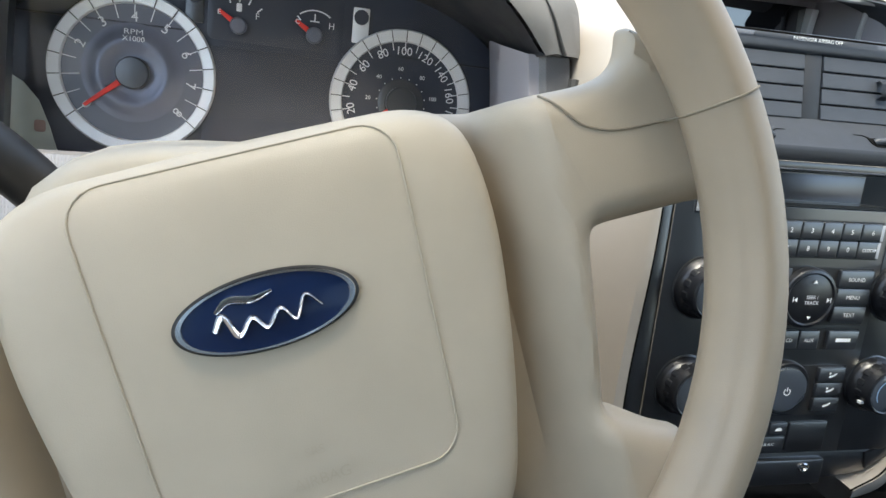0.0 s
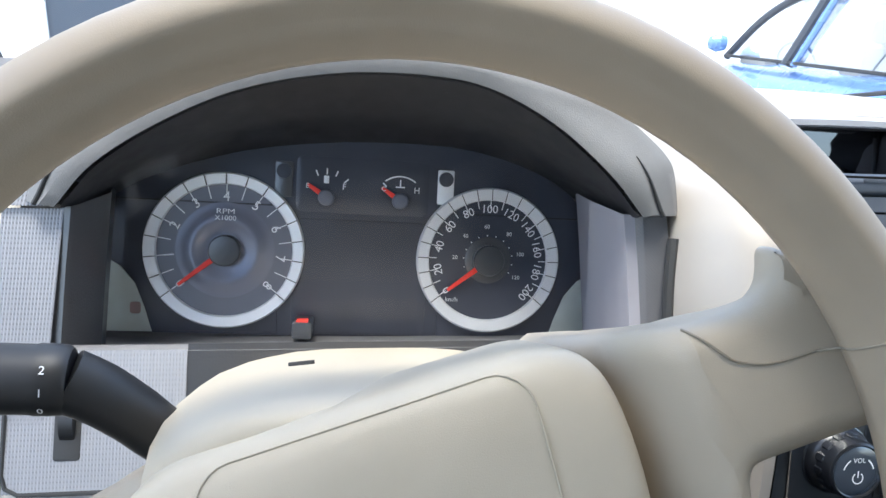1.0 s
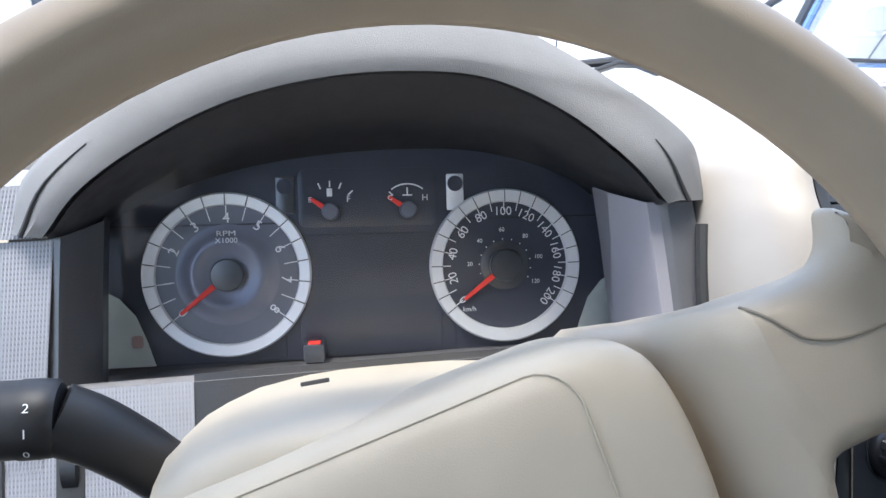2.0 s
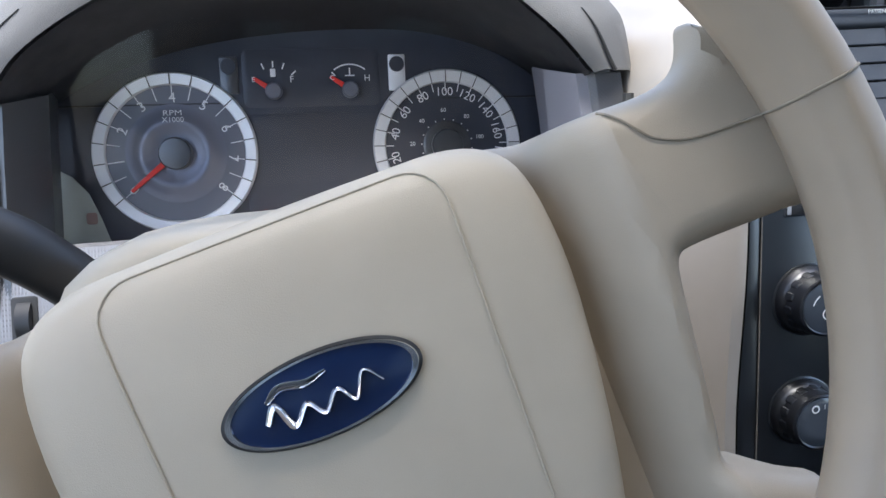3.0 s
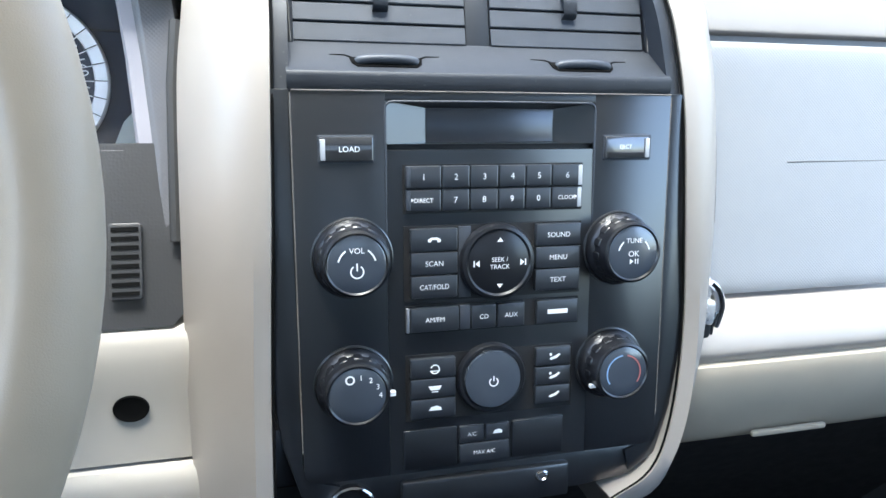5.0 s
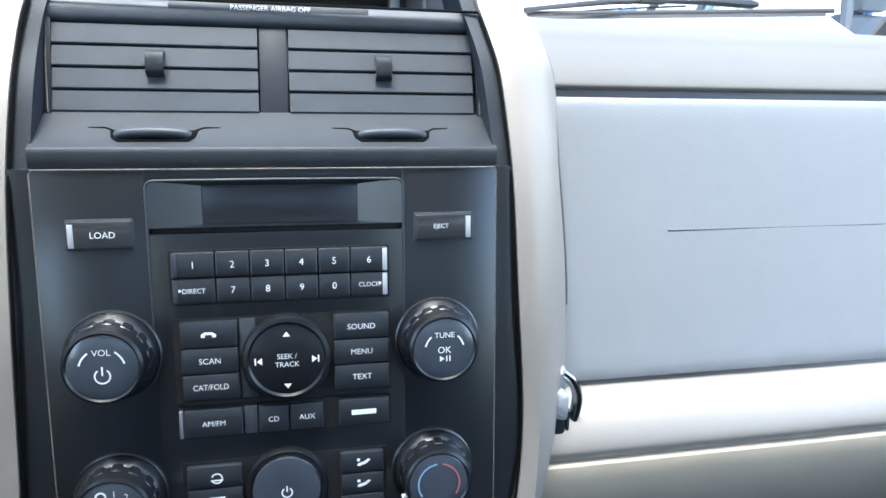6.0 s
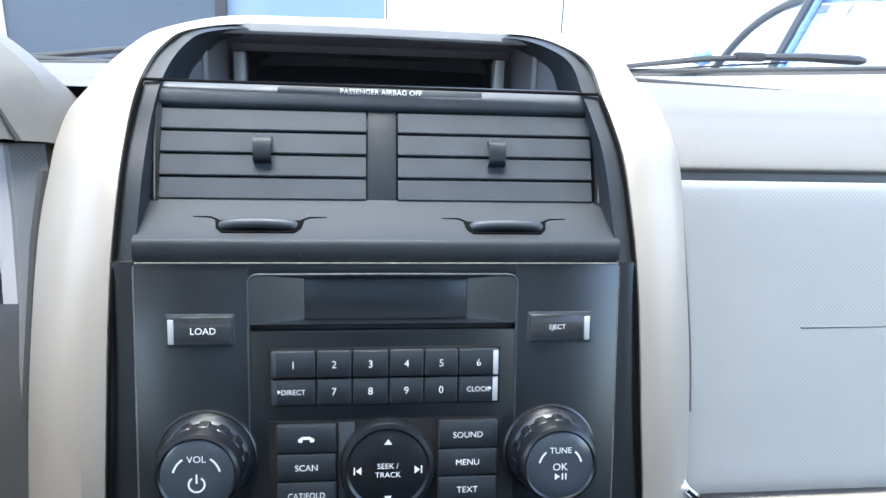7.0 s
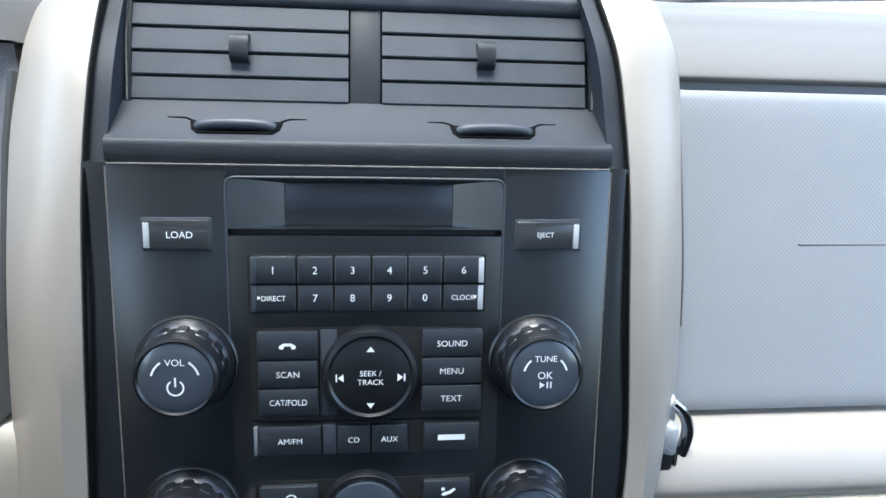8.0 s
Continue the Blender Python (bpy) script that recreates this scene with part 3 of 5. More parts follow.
def centre_stack():
    th = thing("centre_stack", "black centre stack framed by a champagne satin arch", "centre console")
    left, right = arch_stations(-1), arch_stations(1)
    rows = []
    for a, b in zip(left, right):
        rows.append(smooth(a[:-1] + list(reversed(b)), 5))
    inner, crest, outer, rear = rows
    lip = [p + Vector((0, 0.02, 0)) + Vector((-0.002 if p.x > 0 else 0.002, 0, -0.001)) for p in inner]
    mids = [c.lerp(o, 0.45) + Vector((0, -0.004, 0.0015)) for c, o in zip(crest, outer)]
    part("arch", grid([lip, inner, crest, mids, outer, rear]), CHAMP, th, "champagne satin arch", 50)
    gap = [o.lerp(r, 0.05) + Vector((0.0012, 0, 0)) for o, r in zip(outer, rear) if o.x > 0.10 and 1.02 < o.z < 1.20]
    part("edge_gap", tube(gap, 0.0006, 6), BEZEL, th)
    part("inner_gap", tube([p + Vector((-0.0012 if p.x > 0 else 0.0012, 0.0012, -0.0006)) for p in inner if p.z < 1.20], 0.0008, 6), HOLE, th)
    # black inner lining between arch and vents
    inner = [p for p in inner if p.z > 1.104]
    lin0 = [p + Vector((-0.001 if p.x > 0 else 0.001, 0.004, 0)) for p in inner]
    side = []
    for p in inner:
        w = max(0.0, min(1.0, abs(p.x) / 0.11))
        k = -1 if p.x > 0 else 1
        side.append(p + Vector((k * 0.0095 * w, 0.003, -0.007 * (1 - w))))
    deep = [p + Vector((0, 0.035 if p.z < 1.15 else 0.06, 0)) for p in side]
    part("lining", grid([lin0, side, deep]), SILL, th, "dark grey inner frame", 50)
    body = part("backing", box(-0.118, 0.022, 0.87, 0.118, 0.06, 1.11), DARK, th)
    return th


stack = centre_stack()


def button(parent, x0, y0, x1, y1, z0, z1, text="", h=3.2, mat=None, r=0.8, name="button", width=None, dx=0.0, label=""):
    b = part(name, plate(rounded(x0 * MM, y0 * MM, x1 * MM, y1 * MM, r * MM, 3), z0 * MM, z1 * MM, 0.7 * MM), mat or BUTTON, parent, label)
    if text:
        lettering(text, ((x0 + x1) / 2 + dx) * MM, (y0 + y1) / 2 * MM, (z1 + 0.15) * MM, h * MM, b, width=width * MM if width else None)
    return b


def knob(parent, x, y, label, base_r=21.8, face_r=16.6, proud=20.0):
    """A turned knob: wide dished base, ribbed grip, glossy face."""
    k = part("knob", lathe([(base_r * MM, 0), (base_r * MM, 4 * MM), ((base_r - 1.5) * MM, 7 * MM), ((base_r - 2.5) * MM, 8 * MM), ((base_r - 3) * MM, 13 * MM),
                            ((face_r + 2) * MM, (proud - 4) * MM), ((face_r + 1.4) * MM, (proud - 1.2) * MM), (face_r * MM, (proud - 0.4) * MM), ((face_r - 1.2) * MM, (proud - 1.4) * MM)], 48, (x * MM, y * MM)), KNOBBASE, parent, label)
    part("knob_face", lathe([((face_r - 0.9) * MM, (proud - 1.2) * MM), ((face_r - 1.6) * MM, (proud - 0.9) * MM), (face_r * 0.5 * MM, (proud - 0.5) * MM), (face_r * 0.2 * MM, (proud - 0.4) * MM)], 48, (x * MM, y * MM)), KNOB, k, "glossy slate face")
    # finger blocks round the grip
    n = 14
    for i in range(n):
        rows = []
        for z, r0 in ((6.5, base_r - 1.6), (12.0, base_r - 2.6), (13.4, base_r - 4.2)):
            rows.append([((x + (r0 + dr) * math.cos(a)) * MM, (y + (r0 + dr) * math.sin(a)) * MM, z * MM) for a, dr in [(2 * math.pi * (i + f) / n, d) for f, d in ((0.0, -0.6), (0.10, 0.05), (0.34, 0.2), (0.58, 0.05), (0.68, -0.6))]])
        part("grip_block", grid(rows), KNOBBASE, k, sharp=30)
    ring = lathe([((base_r + 1.2) * MM, 0), ((base_r + 1.2) * MM, 1.0 * MM), ((base_r + 0.4) * MM, 1.4 * MM), (base_r * MM, 0.5 * MM)], 48, (x * MM, y * MM), cap=False)
    part("collar", ring, BLACK, k)
    return k


def arc_marks(parent, x, y, z, r, a0, a1, w=0.9, n=8):
    bm = bmesh.new()
    inn, out = [], []
    for i in range(n + 1):
        a = radians(a0 + (a1 - a0) * i / n)
        inn.append(((x + (r - w / 2) * math.cos(a)) * MM, (y + (r - w / 2) * math.sin(a)) * MM, z * MM))
        out.append(((x + (r + w / 2) * math.cos(a)) * MM, (y + (r + w / 2) * math.sin(a)) * MM, z * MM))
    skin(bm, [inn, out], False)
    return part("arc_mark", bm, WHITE, parent)


def poly(parent, pts, z, name="symbol", mat=None):
    bm = bmesh.new()
    vs = [bm.verts.new((x * MM, y * MM, z * MM)) for x, y in pts]
    es = [bm.edges.new((vs[i], vs[(i + 1) % len(vs)])) for i in range(len(vs))]
    bmesh.ops.triangle_fill(bm, use_beauty=True, edges=es)
    return part(name, bm, mat or WHITE, parent)


def radio():
    th = thing("radio", "black car radio with preset buttons and two large knobs", "car radio", STACK)
    # faceplate in three fields round the disc slot, recesses left open
    def face(name, x0, y0, x1, y1, z, r=1.0, mat=None):
        return part(name, plate(rounded(x0 * MM, y0 * MM, x1 * MM, y1 * MM, r * MM), -8 * MM, z * MM, 0.2 * MM), mat or BLACK, th)
    for k in (-1, 1):
        x0, x1 = (62.45, 112.5) if k < 0 else (62.65, 112.5)
        corner = [(x1 - 9 + 9 * math.cos(a), -215.5 + 9 * math.sin(a)) for a in [-math.pi / 2 * i / 6 for i in range(7)]]
        o = [(x0, -2.0), (x1, -2.0)] + corner + [(x0, -224.5)]
        part("side_panel", plate([(k * x * MM, y * MM) for x, y in o], -8 * MM, 0.0, 0.2 * MM), BLACK, th)
    face("top_strip", -62.4, -2.0, 62.6, -6.8, 0.0, 0.2)
    # bright-edged frame of the slot field
    bm = bmesh.new()
    # disc recess: four sloping walls and a back
    o = [(-62.2, -7.0), (62.4, -7.0), (62.4, -30.0), (-62.2, -30.0)]
    b = [(-38, -10.0), (40, -10.0), (40, -29.6), (-38, -29.6)]
    skin(bm, [[(x * MM, y * MM, 0.4 * MM) for x, y in o], [(x * MM, y * MM, -9 * MM) for x, y in b]], True, False, True)
    part("disc_recess", bm, BLACK, th, "sloping black disc recess", 20)
    part("display_window", box(-37.4 * MM, -29.0 * MM, -9.6 * MM, 39.4 * MM, -10.6 * MM, -8.5 * MM, 0.0003), SMOKE, th, "smoked display window")
    part("slot", box(-61 * MM, -33.0 * MM, -9 * MM, 61.5 * MM, -30.2 * MM, -3.0 * MM), RUBBER, th, "thin dark disc slot")
    face("middle_panel", -62.4, -33.2, 62.6, -224.5, 0.1, 0.3)
    # raised rounded border of the slot field, running down beside the keys
    border = [(-62.5, -88), (-62.5, -40), (-62.5, -11)] + [(-58.5 - 4 * math.cos(a), -11 + 4 * math.sin(a)) for a in (0.4, 0.8, 1.2)] + [(-58, -7), (0, -6.8), (58.2, -7)] + [(58.7 + 4 * math.sin(a), -11 + 4 * math.cos(a)) for a in (0.4, 0.8, 1.2)] + [(62.7, -11), (62.7, -40), (62.7, -88)]
    part("slot_border", tube([(x * MM, y * MM, 0.1 * MM) for x, y in border], [0.0003] + [0.0007] * (len(border) - 2) + [0.0003], 8), GREY, th, "raised rounded border")
    for x0, x1 in ((-99.3, -68.5), (68.2, 99.9)):
        part("button_frame", plate(rounded(x0 * MM, -25.0 * MM, x1 * MM, -40.2 * MM, 1.2 * MM), -2 * MM, 0.7 * MM, 0.4 * MM), GREY, th)
    button(th, -98.4, -26.0, -69.4, -39.2, -2, 1.6, "LOAD", 3.0, dx=1.5, mat=GLOSSKEY)
    eject = button(th, 69.1, -26.0, 99.0, -39.0, -2, 1.6, "EJECT", 3.0, dx=-1.5, mat=GLOSSKEY)
    # tilt added so the key's face catches the passenger window's reflection
    eject.matrix_basis = Matrix.Translation((84 * MM, 0, 1 * MM)) @ Matrix.Rotation(radians(3.5), 4, "Y") @ Matrix.Translation((-84 * MM, 0, -1 * MM))
    for x in (-96.6, 97.2):
        part("light_bar", box((x - 1.3) * MM, -38.6 * MM, 1.0 * MM, (x + 1.3) * MM, -27.2 * MM, 1.9 * MM, 0.0003), LIGHTBAR, th)
    part("key_well", box(-53.6 * MM, -68.8 * MM, 0.6 * MM, 54.8 * MM, -41.2 * MM, 1.5 * MM), RUBBER, th)
    cols = (-52.4, -31.7, -15.2, 1.8, 18.3, 34.5, 53.8)
    for j, row in enumerate((("1", "2", "3", "4", "5", "6"), ("DIRECT", "7", "8", "9", "0", "CLOCK"))):
        for i, t in enumerate(row):
            y1 = -42.0 - 13.0 * j
            long = len(t) > 1
            button(th, cols[i] + 0.35, y1, cols[i + 1] - 0.35, y1 - 12.3, 0, 4.4 - 0.6 * j, t, 2.4 if long else 3.4, width=10.8 if long else None)
    for y0, y1, z1 in ((-54.1, -42.4, 4.7), (-67.0, -55.4, 4.1)):
        part("light_bar", box(51.0 * MM, y0 * MM, 3.0 * MM, 53.5 * MM, y1 * MM, z1 * MM, 0.0003), LIGHTBAR, th)
        part("light_bar", box(-52.0 * MM, y0 * MM, 3.0 * MM, -49.6 * MM, y1 * MM, z1 * MM, 0.0003), GREY, th, "unlit grey bar")
    poly(th, [(-49.2, -59.8), (-49.2, -61.8), (-47.6, -60.8)], 4.1, "arrow")
    bar(49.6 * MM, -60.8 * MM, 4.1 * MM, 1.3 * MM, 1.3 * MM, th)
    # function keys left and right of the seek dial
    part("key_well", box(-53.4 * MM, -119.2 * MM, 0.6 * MM, 55.0 * MM, -75.6 * MM, 1.5 * MM), RUBBER, th)
    for i, t in enumerate(("", "SCAN", "CAT/FOLD")):
        b = button(th, -50.0, -77.0 - 13.5 * i, -22.6, -90.0 - 13.5 * i, 0, 4.6, t, 2.9, width=None if i < 2 else 17)
        if not t:
            poly(b, [(-40, -84.6), (-40, -83.2), (-38, -82.0), (-34.6, -82.0), (-32.6, -83.2), (-32.6, -84.6), (-34.4, -84.9), (-34.8, -83.4), (-37.8, -83.4), (-38.2, -84.9)], 4.8)
    for i, t in enumerate(("SOUND", "MENU", "TEXT")):
        button(th, 25.2, -76.6 - 13.5 * i, 53.8, -89.6 - 13.5 * i, 0, 4.6, t, 2.9)
    part("grey_inlay", box(-21.6 * MM, -118 * MM, 1 * MM, -14 * MM, -76.5 * MM, 2.4 * MM, 0.0004), GREY, th)
    dial = part("seek_dial", lathe([(22.6 * MM, 0), (22.6 * MM, 5 * MM), (21.6 * MM, 7 * MM), (19.6 * MM, 7.6 * MM), (18.4 * MM, 6.6 * MM), (17 * MM, 7.0 * MM), (9.8 * MM, 8.6 * MM)], 48, (1.5 * MM, -97.6 * MM)), KNOBBASE, th, "glossy black seek dial")
    part("dial_face", lathe([(9.7 * MM, 8.6 * MM), (9.4 * MM, 7.8 * MM), (4 * MM, 7.4 * MM)], 32, (1.5 * MM, -97.6 * MM)), KNOB, dial)
    lettering("SEEK /", 1.5 * MM, -95.6 * MM, 8.8 * MM, 2.6 * MM, dial)
    lettering("TRACK", 1.5 * MM, -99.8 * MM, 8.8 * MM, 2.6 * MM, dial)
    for a in (0, 90, 180, 270):
        c, s = math.cos(radians(a)), math.sin(radians(a))
        q = [(14.9, 0), (12.3, 1.9), (12.3, -1.9)]
        poly(dial, [(1.5 + c * u - s * v, -97.6 + s * u + c * v) for u, v in q], 8.9, "arrow")
        if not s * s > 0.5:
            bar((1.5 + c * 15.6) * MM, -97.6 * MM, 8.9 * MM, 0.7 * MM, 3.6 * MM, dial)
    # source keys
    part("key_well", box(-53.0 * MM, -138.2 * MM, 0.6 * MM, 54.6 * MM, -121.8 * MM, 1.5 * MM), RUBBER, th)
    for x0, x1, t in ((-50.4, -21.6, "AM/FM"), (-14.0, 1.2, "CD"), (2.0, 19.0, "AUX")):
        button(th, x0, -122.8, x1, -137.0, 0, 4.2, t, 2.7)
    b = button(th, 26.6, -122.8, 53.4, -137.0, 0, 4.2)
    bar(40 * MM, -129.8 * MM, 4.4 * MM, 13 * MM, 2.8 * MM, b)
    part("light_bar", box(-52.6 * MM, -137 * MM, 1 * MM, -50.8 * MM, -122.8 * MM, 4.0 * MM, 0.0003), DISC, th)
    part("light_bar", box(-20.8 * MM, -137 * MM, 1 * MM, -14.6 * MM, -122.8 * MM, 3.4 * MM, 0.0003), GREY, th)
    v = knob(th, -82, -92.5, "glossy black volume knob")
    lettering("VOL", -82 * MM, -85.2 * MM, 19.9 * MM, 3.0 * MM, v)
    arc_marks(v, -82, -93.5, 19.9, 10.2, 125, 165)
    arc_marks(v, -82, -93.5, 19.9, 10.2, 15, 55)
    arc_marks(v, -82, -96.5, 19.9, 3.4, 125, 415, 0.8, 16)
    bar(-82 * MM, -94.0 * MM, 19.9 * MM, 0.8 * MM, 4.2 * MM, v)
    t = knob(th, 80.5, -93.5, "glossy black tuning knob")
    lettering("TUNE", 80.5 * MM, -86.2 * MM, 19.9 * MM, 2.8 * MM, t)
    arc_marks(t, 80.5, -94.5, 19.9, 10.2, 132, 165)
    arc_marks(t, 80.5, -94.5, 19.9, 10.2, 15, 48)
    lettering("OK", 80.5 * MM, -94.0 * MM, 19.9 * MM, 3.4 * MM, t)
    poly(t, [(78.0, -97.0), (78.0, -100.2), (80.4, -98.6)], 19.9)
    for x in (81.6, 83.2):
        bar(x * MM, -98.6 * MM, 19.9 * MM, 0.7 * MM, 3.0 * MM, t)
    return th


radio()


def climate():
    th = thing("climate_panel", "black climate control panel with three round knobs", "climate control", STACK)
    f = knob(th, -83, -165.5, "black fan speed knob", 21.6, 16.6, 19.5)
    lettering("1", -81.2 * MM, -155.3 * MM, 19.4 * MM, 3.0 * MM, f)
    lettering("2", -75.8 * MM, -157.1 * MM, 19.4 * MM, 3.0 * MM, f)
    lettering("3", -72.0 * MM, -161.1 * MM, 19.4 * MM, 3.0 * MM, f)
    lettering("4", -70.6 * MM, -165.9 * MM, 19.4 * MM, 3.0 * MM, f)
    arc_marks(f, -87.2, -156.3, 19.4, 2.2, 0, 360, 1.0, 14)
    part("pointer", box(-65.6 * MM, -169 * MM, 12 * MM, -61.4 * MM, -166.6 * MM, 15.5 * MM), WHITE, f)
    m = part("mode_dial", lathe([(21.5 * MM, 0), (21.5 * MM, 3 * MM), (20.4 * MM, 5 * MM), (18.6 * MM, 5 * MM), (17.8 * MM, 4.4 * MM)], 48, (-1 * MM, -168.5 * MM)), KNOBBASE, th, "black round power button")
    part("dial_face", lathe([(17.7 * MM, 4.0 * MM), (17.2 * MM, 6.2 * MM), (13 * MM, 6.8 * MM), (6 * MM, 7.0 * MM)], 40, (-1 * MM, -168.5 * MM)), KNOB, m, "glossy slate face")
    arc_marks(m, -1, -169.5, 7.3, 2.6, 125, 415, 0.8, 14)
    bar(-1 * MM, -167.5 * MM, 7.3 * MM, 0.8 * MM, 3.2 * MM, m)
    t = knob(th, 77.5, -166.5, "black temperature knob", 21.6, 16.4, 19.5)
    bm_blue, bm_red = arc_marks(t, 77.5, -167, 19.4, 11, 95, 215, 0.9, 14), arc_marks(t, 77.5, -167, 19.4, 11, -35, 80, 0.9, 14)
    bm_blue.data.materials[0], bm_red.data.materials[0] = PALEBLUE, DULLRED
    part("pointer", box(58.6 * MM, -177 * MM, 11 * MM, 64.2 * MM, -175.0 * MM, 14 * MM), WHITE, t)
    part("key_well", box(-53 * MM, -192 * MM, -1 * MM, 52 * MM, -151.5 * MM, 0.5 * MM), RUBBER, th)
    for i in range(3):
        b = button(th, -50.6, -153.2 - 12.3 * i, -23.4, -165.0 - 12.3 * i, 0, 3.6)
        y = -159.2 - 12.3 * i
        if i == 0:
            arc_marks(b, -36, y - 0.6, 3.8, 2.6, 200, 520, 0.8, 12)
            bar(-36 * MM, (y - 1.6) * MM, 3.8 * MM, 6 * MM, 0.8 * MM, b)
        elif i == 1:
            poly(b, [(-40, y + 1.6), (-32, y + 1.6), (-33.4, y - 1.0), (-38.6, y - 1.0)], 3.8)
            bar(-36 * MM, (y - 2.0) * MM, 3.8 * MM, 4 * MM, 0.7 * MM, b)
        else:
            poly(b, [(-40, y - 1.2), (-38.4, y + 1.0), (-35, y + 1.7), (-32.4, y + 0.4), (-32, y - 1.2)], 3.8)
        b = button(th, 27.0, -152.6 - 12.0 * i, 50.0, -164.0 - 12.0 * i, 0, 3.6)
        y = -158.4 - 12.0 * i
        poly(b, [(35.6, y - 1.4), (37.0, y - 2.0), (40.6, y - 0.8), (43.0, y + 1.2), (42.0, y + 2.0), (39.2, y + 0.4), (36.6, y - 0.2)], 3.8)
        if i < 2:
            bar(36.6 * MM, (y + 1.6) * MM, 3.8 * MM, 1.6 * MM, 1.6 * MM, b)
    button(th, -54.6, -197.5, -22, -221.8, -2, 1.5, mat=BLACK)
    for x0, x1, y0, y1, t in ((-20.5, -5, -198, -208.5, "A/C"), (-4.2, 11, -198, -208.5, ""), (-20.5, 11, -209.3, -221.5, "MAX A/C")):
        b = button(th, x0, y0, x1, y1, -2, 2.0, t, 2.4)
        if not t:
            poly(b, [(0.4, -204.4), (1.6, -202.2), (4.4, -201.6), (6.4, -202.6), (6.4, -204.4)], 2.2)
    button(th, 13, -198, 47, -222, -2, 1.5, mat=BLACK)
    return th


climate()


def side_strips():
    """Dark strips that flank the radio, and the apron below it."""
    th = thing("console_surround", "dark grey surround strips and lower apron of the console", "console trim", STACK)
    for s in (-1, 1):
        w = 3.0 if s > 0 else 3.5
        o = [(s * 113.2, -1), (s * (121.6 + w), -1), (s * (124.4 + w), -70), (s * (127.6 + w), -150), (s * (120.5 + w), -200), (s * (111 + w), -232), (s * 96, -243), (s * 92, -228), (s * 106, -224), (s * 112.8, -214)]
        part("side_strip", plate([(x * MM, y * MM) for x, y in o], -14 * MM, -1.2 * MM, 1 * MM), BLACK, th)
    part("dust_line", tube([(-0.1120, -0.0016, 0.0006), (-0.04, -0.0016, 0.0006), (0.04, -0.0016, 0.0006), (0.1122, -0.0016, 0.0006)], 0.0004, 6), DUST, th, "dusty gap line")
    for x in (-0.1128, 0.1129):
        part("dust_line", tube([(x, -0.003, -0.0004), (x, -0.08, -0.0004), (x, -0.205, -0.0004)], 0.0004, 6), DUST, th, "dusty gap line")
    part("apron", plate([(x * MM, y * MM) for x, y in ((-106, -225.2), (106, -225.2), (112, -232), (97, -246), (60, -250), (-60, -250), (-97, -246), (-112, -232))], -14 * MM, -3 * MM, 1.5 * MM), BLACK, th)
    part("tray", box(-56 * MM, -252 * MM, -6 * MM, 52 * MM, -230 * MM, 2 * MM, 0.002), BLACK, th)
    sock = part("socket_ring", lathe([(15.0 * MM, -3 * MM), (15.0 * MM, 1.5 * MM), (13.8 * MM, 2.2 * MM), (12.9 * MM, 1.0 * MM), (12.6 * MM, -3 * MM)], 32, (-86 * MM, -243 * MM)), CHROME, th, "grey power socket ring")
    part("socket_well", lathe([(12.5 * MM, -2.4 * MM), (6 * MM, -2.4 * MM)], 24, (-86 * MM, -243 * MM)), RUBBER, sock)
    part("button_ring", lathe([(4.6 * MM, -3 * MM), (4.6 * MM, 3 * MM), (3.4 * MM, 3.6 * MM), (2.6 * MM, 2.6 * MM)], 20, (33 * MM, -236 * MM), sy=0.8), CHROME, th)
    part("glyph", lathe([(2.4 * MM, -2.6 * MM), (1.2 * MM, -2.6 * MM)], 12, (-20 * MM, -240 * MM)), DISC, th)


side_strips()


def shelf():
    """The lip below the vents with its two thumb wheels."""
    th = thing("vent_sill", "dark grey sill below the vents with two thumbwheels", "vent trim")
    prof = smooth([(0, 0.0050, 1.1170), (0, 0.0035, 1.1195), (0, 0.0035, 1.1255), (0, 0.0050, 1.1282), (0, 0.0090, 1.1300), (0, 0.024, 1.1385), (0, 0.031, 1.1425)], 2)
    xs = (-0.114, -0.06, 0, 0.06, 0.114)
    k = min(range(len(prof)), key=lambda i: abs(prof[i].z - 1.1282))
    part("sill", grid([[(x, p.y, p.z) for x in xs] for p in prof[k:]]), SILL, th)
    part("sill_front", grid([[(x, p.y, p.z) for x in xs] for p in prof[:k + 1]]), SILL, th, "dark front lip")
    m = slab((0, 0.0135, 1.1325), 60)
    for s in (-1, 1):
        w = thing("vent_thumbwheel", "small grey air vent thumbwheel", "thumbwheel", m, group="vent thumbwheels")
        o = [(-20.5, 3.8), (20.5, 3.8), (19.5, -1.5), (16.5, -4.6), (-16.5, -4.6), (-19.5, -1.5)]
        part("slot_frame", plate([((s * 59 + x) * MM, y * MM) for x, y in o], -2 * MM, 0.8 * MM, 0.2 * MM), HOLE, w)
        for side in (-1, 1):
            part("groove", tube([((s * 59 + side * 19) * MM, 4.0 * MM, 0.2 * MM), ((s * 59 + side * 23) * MM, 6.4 * MM, 0.2 * MM), ((s * 59 + side * 31) * MM, 6.8 * MM, 0.1 * MM)], [0.0005, 0.0004, 0.0002], 6), HOLE, w)
        p = [((s * 59 + 16.0 * math.cos(a)) * MM, -0.5 * MM, (0.6 + 2.2 * math.sin(a)) * MM) for a in [math.pi * i / 16 for i in range(17)]]
        part("wheel", tube(p, [0.0026] * 17, 12), GREY, w, "grey wheel")


shelf()


